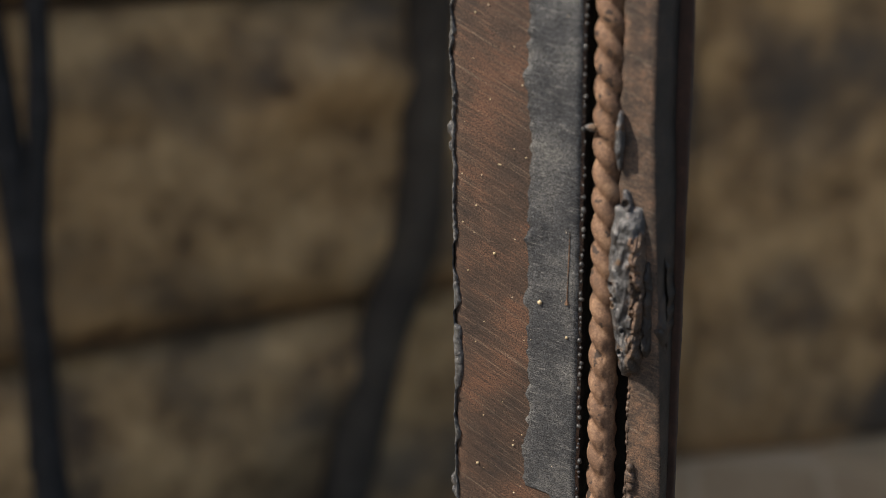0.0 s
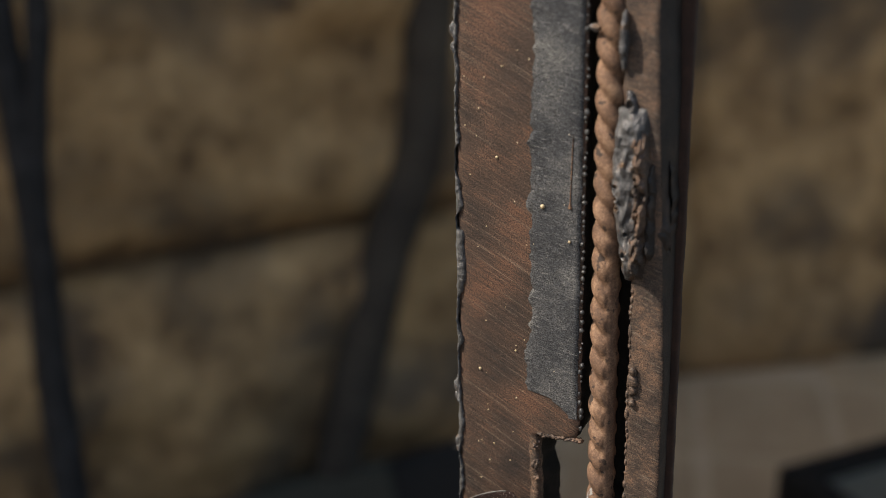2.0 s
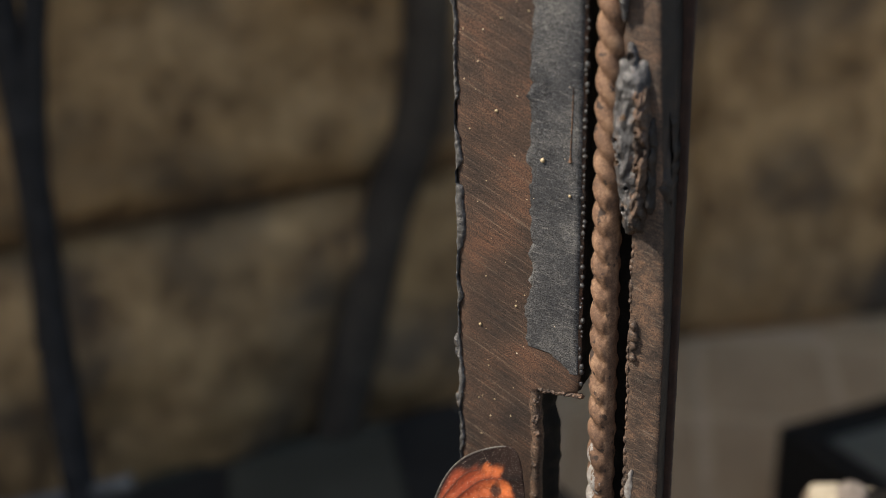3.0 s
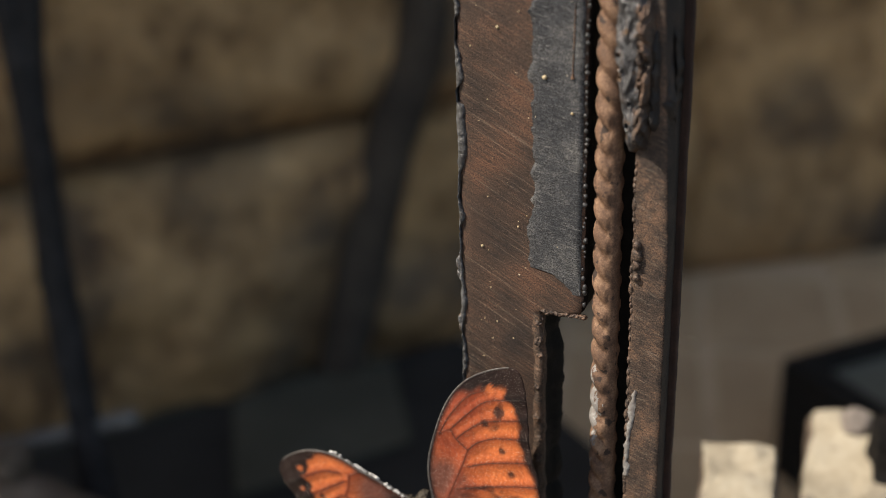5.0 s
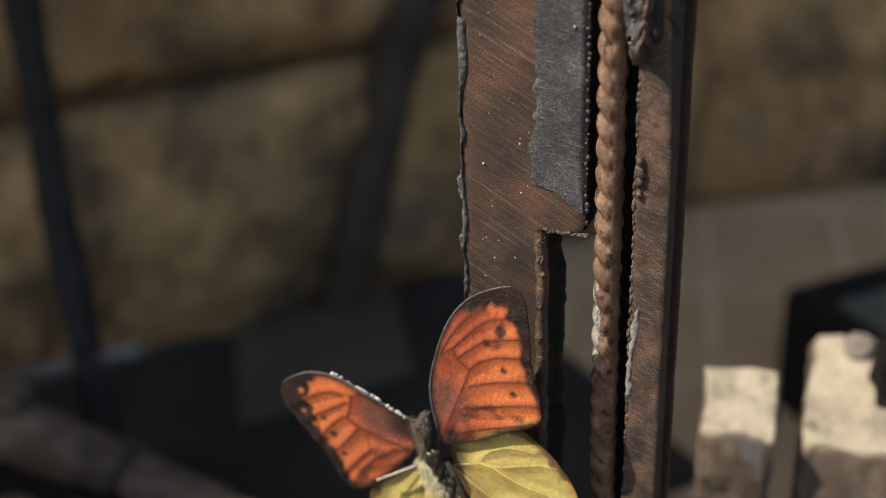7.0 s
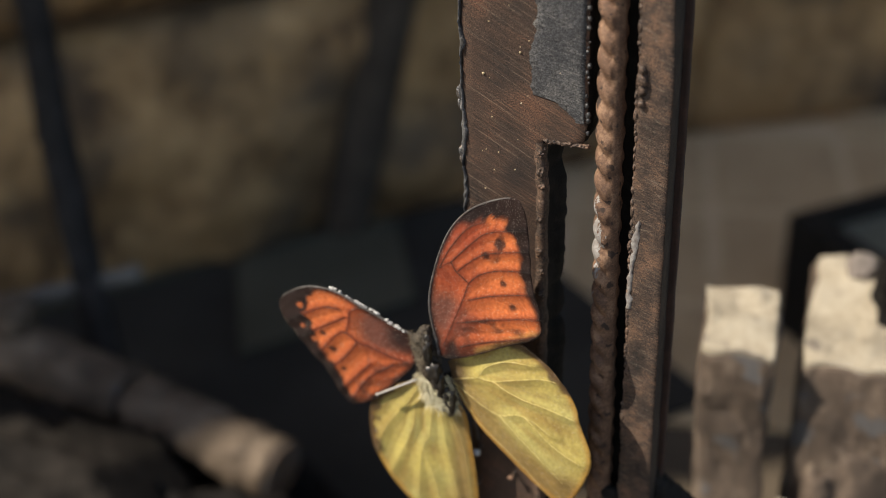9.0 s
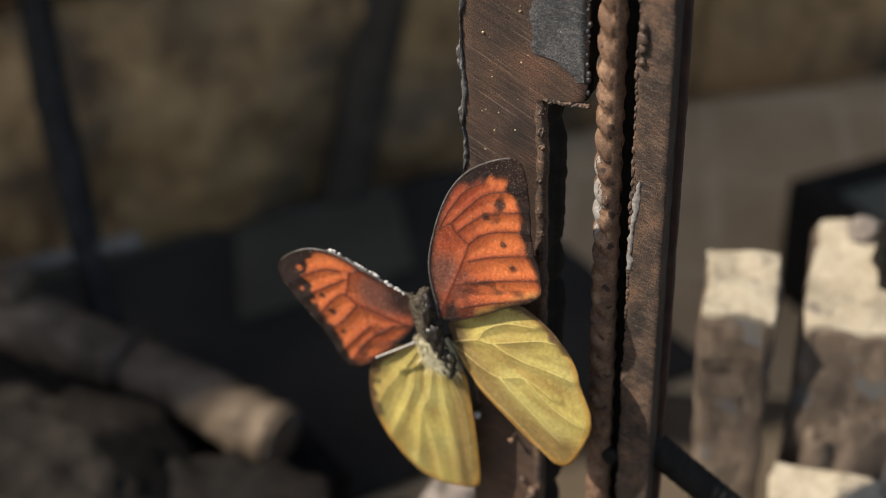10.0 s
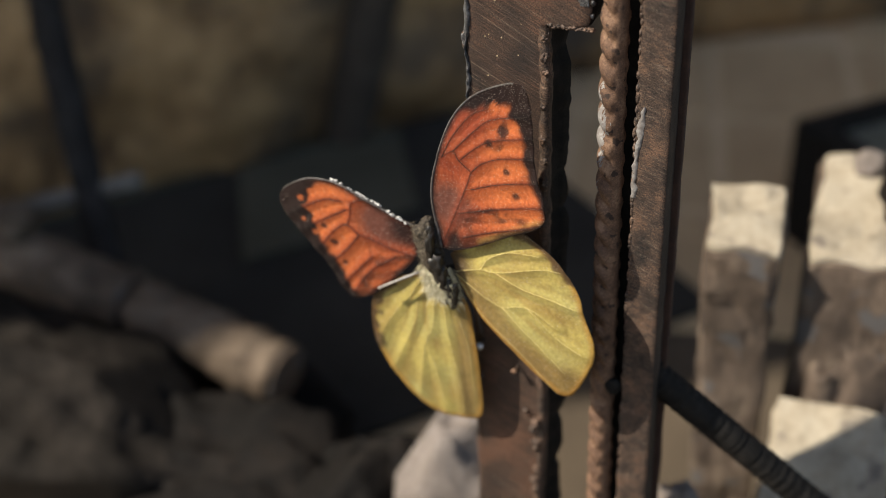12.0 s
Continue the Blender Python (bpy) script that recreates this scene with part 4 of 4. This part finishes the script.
wing("hindwing", "yellow hindwing with dark marks at the edge", (-0.0146, -0.0088, 0.3036), (0.1, -0.994, -0.04),
     [(0, 0), (-9.2, -3.5), (-16.8, -10.1), (-19, -19), (-18.5, -30.3), (-14.2, -42.4), (-6.5, -54.1), (1.7, -61.1), (12.2, -62.3), (18.7, -59.5), (18.9, -40.9), (17.4, -23.4), (15.3, -10.4), (8.7, -3.2)],
     [[(0, -2), (-4, -9), (-13, -22), (-17, -33)], [(2, -4), (-2, -12), (-3, -20), (-12, -42)], [(4, -10), (3, -22), (0, -29), (-3, -53)], [(0, -29), (4, -44), (6, -61)], [(7, -11), (9, -28), (12, -48), (13, -61)], [(10, -10), (15, -26), (17, -52)]],
     hind_paint(lambda p: 0.9 - abs(p.x - 14) / 6 + 0.2, lambda p, d: (3.4 - d) / 2 + 1.6 * nz(p.x * 0.3, p.y * 0.25, 2) if p.x < -9 and p.y > -35 else -1), HINDWING, VEIN_PALE, 0.8, 0.1)
wing("forewing", "orange forewing with dark veins and margin", (-0.0146, -0.0112, 0.3228), (0.04, -0.999, -0.03),
     [(0, 0), (-8.6, 3.9), (-18.2, 8.7), (-27.9, 12.5), (-37.1, 12.2), (-46, 7.1), (-48.8, 2.2), (-46.4, -4.2), (-40, -12.1), (-33.4, -20.2), (-29, -28.9), (-24.5, -33.2), (-16.4, -29.8), (-6.3, -19.4), (0.4, -10)],
     [[(0, -11), (-8, -10), (-16, -7), (-20, -6)], [(-20, -6), (-24, -3), (-28, -5), (-36.5, -15.5)], [(-20, -6), (-26, -14), (-33, -21)], [(1, 0), (-7, 3), (-16, 8), (-22, 6)], [(-22, 6), (-23, 0), (-24, -3)], [(-24, 3), (-32, -2), (-42, -9)], [(-26, 6), (-33, 5), (-46, -3)], [(-16, -14), (-23, -22), (-28.5, -28.5)], [(-8, -13), (-17, -20), (-25, -32)]],
     fore_paint(lambda p, s: 1.5 + 8.5 * smooth01((-p.x - 33) / 8) * smooth01((p.y + 18) / 14) + 3.0 * smooth01((-p.x - 20) / 8) * smooth01((4 - p.y) / 8), [(-29.7, -11.1, 1.4), (-26.5, -18.8, 1.0), (-38, -2.3, 1.3), (-33, -5.2, 1.2)],
                [(-40.5, 4.2, 1.2), (-36.2, 7.2, 1.5), (-40.5, -4, 0.9), (-36.4, -8.4, 1.2)], 13, (-11, 0, 13, 8), None, lambda p: 0.35 + smooth01((-p.x - 12) / 16) * 0.55, [((-6, -19), (-20, -24), 2.4), ((-12, -27), (-25, -31), 2.0), ((-3, -12), (-14, -16), 2.0), ((-27, -28), (-33, -19), 2.2)]), FOREWING, VEIN_DARK, 1.0, 0.075, (0.0, 0.36))
wing("forewing", "orange forewing with dark veins, spots and tip", (-0.0053, -0.0125, 0.318), (-0.09, -0.996, 0.0),
     [(0, 0), (-2.6, 18.5), (0.5, 34.4), (5.9, 48.2), (14.2, 57.4), (26.2, 62.5), (30.3, 58.8), (32.1, 47.2), (33, 36), (36.2, 24.1), (34.9, 17.1), (24.4, 10.8), (14.4, 4.6), (4.2, -0.4)],
     [[(0, 0), (4, 10), (10, 25), (12, 31)], [(12, 31), (8, 34), (6, 37), (2, 34)], [(12, 31), (16, 35), (23, 38), (33, 39.5)], [(12, 25), (19, 28), (25, 30), (34, 32)], [(7, 15), (15, 18), (24, 21), (35.5, 24)], [(6, 37), (14, 46), (19, 50), (30, 53)], [(8, 34), (13, 39), (19, 43), (32, 46.5)], [(2, 34), (6, 42), (12, 50), (17, 53)], [(8, 6), (16, 10), (25, 13.5), (34, 17)]],
     fore_paint(lambda p, s: 1.3 + 4.4 * smooth01((p.y - 45) / 9) * smooth01((p.x - 6) / 12) + 2.0 * smooth01((p.x - 21) / 6) * smooth01((p.y - 22) / 12), [(23.5, 33.4, 1.2), (26.6, 25.7, 1.2), (18, 42, 1.3), (22.5, 46.7, 1.9)],
                [(26.6, 48.6, 1.3), (19.5, 54.0, 1.6)], 12, (3.5, 17, 12, 8), (16, 5.5, 4.2, 34, 16), lambda p: 0.25 + smooth01((p.x - 9) / 14) * 0.75 - 0.4 * smooth01((p.y - 38) / 8) * smooth01((26 - p.x) / 8), [((4, 3), (12, 8), 4.6), ((10, 13), (30, 18), 1.5), ((18, 9), (33, 15.5), 1.3), ((11, 16.5), (20, 19), 1.6), ((21, 41), (23, 49), 1.7)]), FOREWING, VEIN_DARK, 1.2, 0.075, (0.0, 0.36))

# pale crust on the leading edge of one forewing
CRUST = material("crust", (0.3, 0.29, 0.28), (0.55, 0.54, 0.53), (0.75, 0.74, 0.73), 600, (0.25, 0.5), 0, 0.4, 2500, depth=0.0003)
rng = random.Random(8)
spots = []
for k in range(46):
    t = rng.random()
    x, y = -3 - 27 * t, 1.2 + 15.4 * t - 3.8 * t * t
    r = rng.uniform(0.00018, 0.0005)
    spots.append((Vector((-0.0146 + x * 0.001, -0.0119 + rng.uniform(-0.0003, 0.0003), 0.3228 + y * 0.001 + rng.uniform(-0.0005, 0.0003))) - butterfly.location, (r * 1.6, r, r)))
tagged(part("crust", lumps(spots, 2, 0.4), CRUST, butterfly, "pale crumbs along the leading edge", True), kind="stuff")

# body
FUR = material("fur", (0.012, 0.01, 0.008), (0.04, 0.031, 0.022), (0.12, 0.1, 0.072), 500, (0.6, 0.9), 0, 0.6, 2500, depth=0.0004)
SHELL = material("shell", (0.006, 0.005, 0.005), (0.014, 0.012, 0.01), (0.04, 0.034, 0.03), 400, (0.2, 0.45), 0, 0.5, 1500, depth=0.0003)


def local(p):
    return Vector(p) - butterfly.location


part("head", lumps([(local((-0.0098, -0.0122, 0.3262)), (0.0022, 0.0022, 0.0024))], 4, 0.25), FUR, butterfly, "small furry head", True)
part("eye", lumps([(local((-0.0087, -0.0140, 0.3243)), (0.0016, 0.0012, 0.0021))], 4, 0.1), SHELL, butterfly, "shiny black eye", True)
spots = [(local((-0.0112 + 0.0009 * k, -0.0122, 0.3225 - 0.0038 * k)), (0.0036 + 0.0005 * math.sin(k), 0.0024, 0.0032)) for k in range(4)]
part("thorax", lumps(spots, 4, 0.45), FUR, butterfly, "shaggy grey-yellow thorax", True)
spots = [(local((-0.0074 + 0.0008 * k, -0.0112, 0.3055 - 0.0026 * k)), (0.0042 - 0.0003 * k, 0.0026, 0.0026)) for k in range(4)]
part("abdomen", lumps(spots, 3, 0.2), FUR, butterfly, "shrunken hairy abdomen", True)
spots = [(local((-0.0082, -0.0146, 0.3188)), (0.0011, 0.0012, 0.0034)), (local((-0.0062, -0.0152, 0.3125)), (0.0020, 0.0012, 0.0026)), (local((-0.0046, -0.0150, 0.3085)), (0.0016, 0.0012, 0.0026)), (local((-0.0014, -0.0140, 0.3015)), (0.0017, 0.0010, 0.0030)), (local((-0.0030, -0.0145, 0.3045)), (0.0015, 0.001, 0.0020))]
for spot in spots:
    part("chitin", lumps([(spot[0], [r * 1.5 for r in spot[1]])], 3, 0.5), SHELL, butterfly, "black shiny shell beside the wing roots", True)
rng = random.Random(12)
tufts = {}
for k in range(2100):
    low = k > 800
    bm = tufts.setdefault(low, bmesh.new())
    t = rng.uniform(0.0, 0.62) if not low else rng.uniform(0.6, 1.0)
    c = local((-0.0112 + 0.0056 * t, -0.0122, 0.3255 - 0.0245 * t))
    a = rng.uniform(math.pi * 0.85, math.pi * 1.6) if not low else rng.uniform(math.pi * 0.9, math.pi * 2.1)
    out = Vector((math.cos(a), math.sin(a), 0))
    root = c + Vector((out.x * (0.0048 if low else 0.0039), out.y * 0.0024, 0))
    run = Vector((rng.uniform(-0.3, 0.6), 0, -1)) * rng.uniform(0.5, 1.0) + out * (rng.uniform(0.05, 0.35) if low else rng.uniform(0.1, 0.7))
    size = rng.uniform(0.003, 0.0075) if low else rng.uniform(0.0008, 0.0022)
    bend = Vector((rng.uniform(-0.0013, 0.0013), -0.0004, 0))
    side = run.cross(out).normalized() * (rng.uniform(0.00005, 0.00014) if low else rng.uniform(0.00003, 0.00008))
    p0, p1 = root, root + run * size * 0.5 + out * 0.0003 + bend
    p2 = root + run * size
    vs = [bm.verts.new(p) for p in (p0 - side, p0 + side, p1 + side * 0.8, p1 - side * 0.8, p2)]
    bm.faces.new(vs[:4])
    bm.faces.new((vs[3], vs[2], vs[4]))
HAIR = material("hair", (0.16, 0.13, 0.08), (0.46, 0.42, 0.28), (0.72, 0.68, 0.54), 700, (0.4, 0.7), 0, 0.1, 2500, depth=0.0002, spread=(0.36, 0.5, 0.64))
tagged(part("hair", tufts[True], HAIR, butterfly, "pale yellowish tufts of hair"), kind="stuff")
SHORT_HAIR = material("short_hair", (0.02, 0.015, 0.01), (0.075, 0.058, 0.038), (0.34, 0.29, 0.21), 700, (0.4, 0.7), 0, 0.1, 2500, depth=0.0002)
tagged(part("hair", tufts[False], SHORT_HAIR, butterfly, "short brown hair on the thorax"), kind="stuff")
LEG = material("leg", (0.2, 0.19, 0.18), (0.36, 0.34, 0.32), (0.52, 0.5, 0.48), 900, (0.4, 0.7), 0, 0.3, 1500, depth=0.0002)
part("antenna", tube([local(p) for p in ((-0.0130, -0.0130, 0.3072), (-0.0205, -0.0140, 0.3028), (-0.0274, -0.0145, 0.2985))], lambda t: 0.00045 - 0.00008 * t, 10), LEG, butterfly, "broken pale antenna", True)
part("antenna_tip", lumps([(local((-0.0277, -0.0145, 0.2983)), (0.0006, 0.0005, 0.0006))], 2, 0.1), LEG, butterfly, "pale antenna tip", True)
for a, b in (((-0.0024, -0.0125, 0.3035), (0.0012, -0.013, 0.2990)), ((-0.0034, -0.0125, 0.3010), (-0.0002, -0.012, 0.2965)), ((-0.0040, -0.0130, 0.3105), (-0.0020, -0.0145, 0.3085)), ((-0.0015, -0.0125, 0.3005), (0.0022, -0.0125, 0.2975))):
    part("leg", tube([local(a), (local(a) + local(b)) / 2 + Vector((0, -0.0008, 0.0004)), local(b)], 0.0003, 6), SHELL, butterfly, "", True)
part("mount", tube([local((-0.006, -0.0110, 0.308)), local((-0.001, -0.006, 0.308)), local((0.003, 0.0042, 0.308))], 0.0012, 10), BLACK_STEEL, butterfly, "dark stub that holds it to the plate", True)

butterfly.location = (-0.0076, -0.0149, 0.3129)

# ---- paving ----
# Joint sand lightened like the pavers, to offset the wall's shade.
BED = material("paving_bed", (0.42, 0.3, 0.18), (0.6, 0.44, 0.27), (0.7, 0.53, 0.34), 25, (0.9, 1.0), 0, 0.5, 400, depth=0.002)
bed = tagged(part("paving_bed", rough_box((1.0, 0.37, 0.05), (20, 6, 1), 0.0006, 20, 2), BED), "sandy bed between the paving blocks, lightened for the wall's shade", "paving bed", kind="structure")
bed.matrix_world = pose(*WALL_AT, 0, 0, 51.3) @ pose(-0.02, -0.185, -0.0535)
PAVE = pose(-0.055, 0.72, 0, 0, 0, 14)
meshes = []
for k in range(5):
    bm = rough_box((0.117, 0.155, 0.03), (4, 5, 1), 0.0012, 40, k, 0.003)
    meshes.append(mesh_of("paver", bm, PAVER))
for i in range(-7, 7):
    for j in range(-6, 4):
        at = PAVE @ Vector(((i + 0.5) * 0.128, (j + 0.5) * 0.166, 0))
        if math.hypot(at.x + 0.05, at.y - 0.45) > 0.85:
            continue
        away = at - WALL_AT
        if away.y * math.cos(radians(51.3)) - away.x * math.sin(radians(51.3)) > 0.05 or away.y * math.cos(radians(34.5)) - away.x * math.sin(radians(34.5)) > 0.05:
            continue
        # The lightened pavers stop about where the wall's shade ends.
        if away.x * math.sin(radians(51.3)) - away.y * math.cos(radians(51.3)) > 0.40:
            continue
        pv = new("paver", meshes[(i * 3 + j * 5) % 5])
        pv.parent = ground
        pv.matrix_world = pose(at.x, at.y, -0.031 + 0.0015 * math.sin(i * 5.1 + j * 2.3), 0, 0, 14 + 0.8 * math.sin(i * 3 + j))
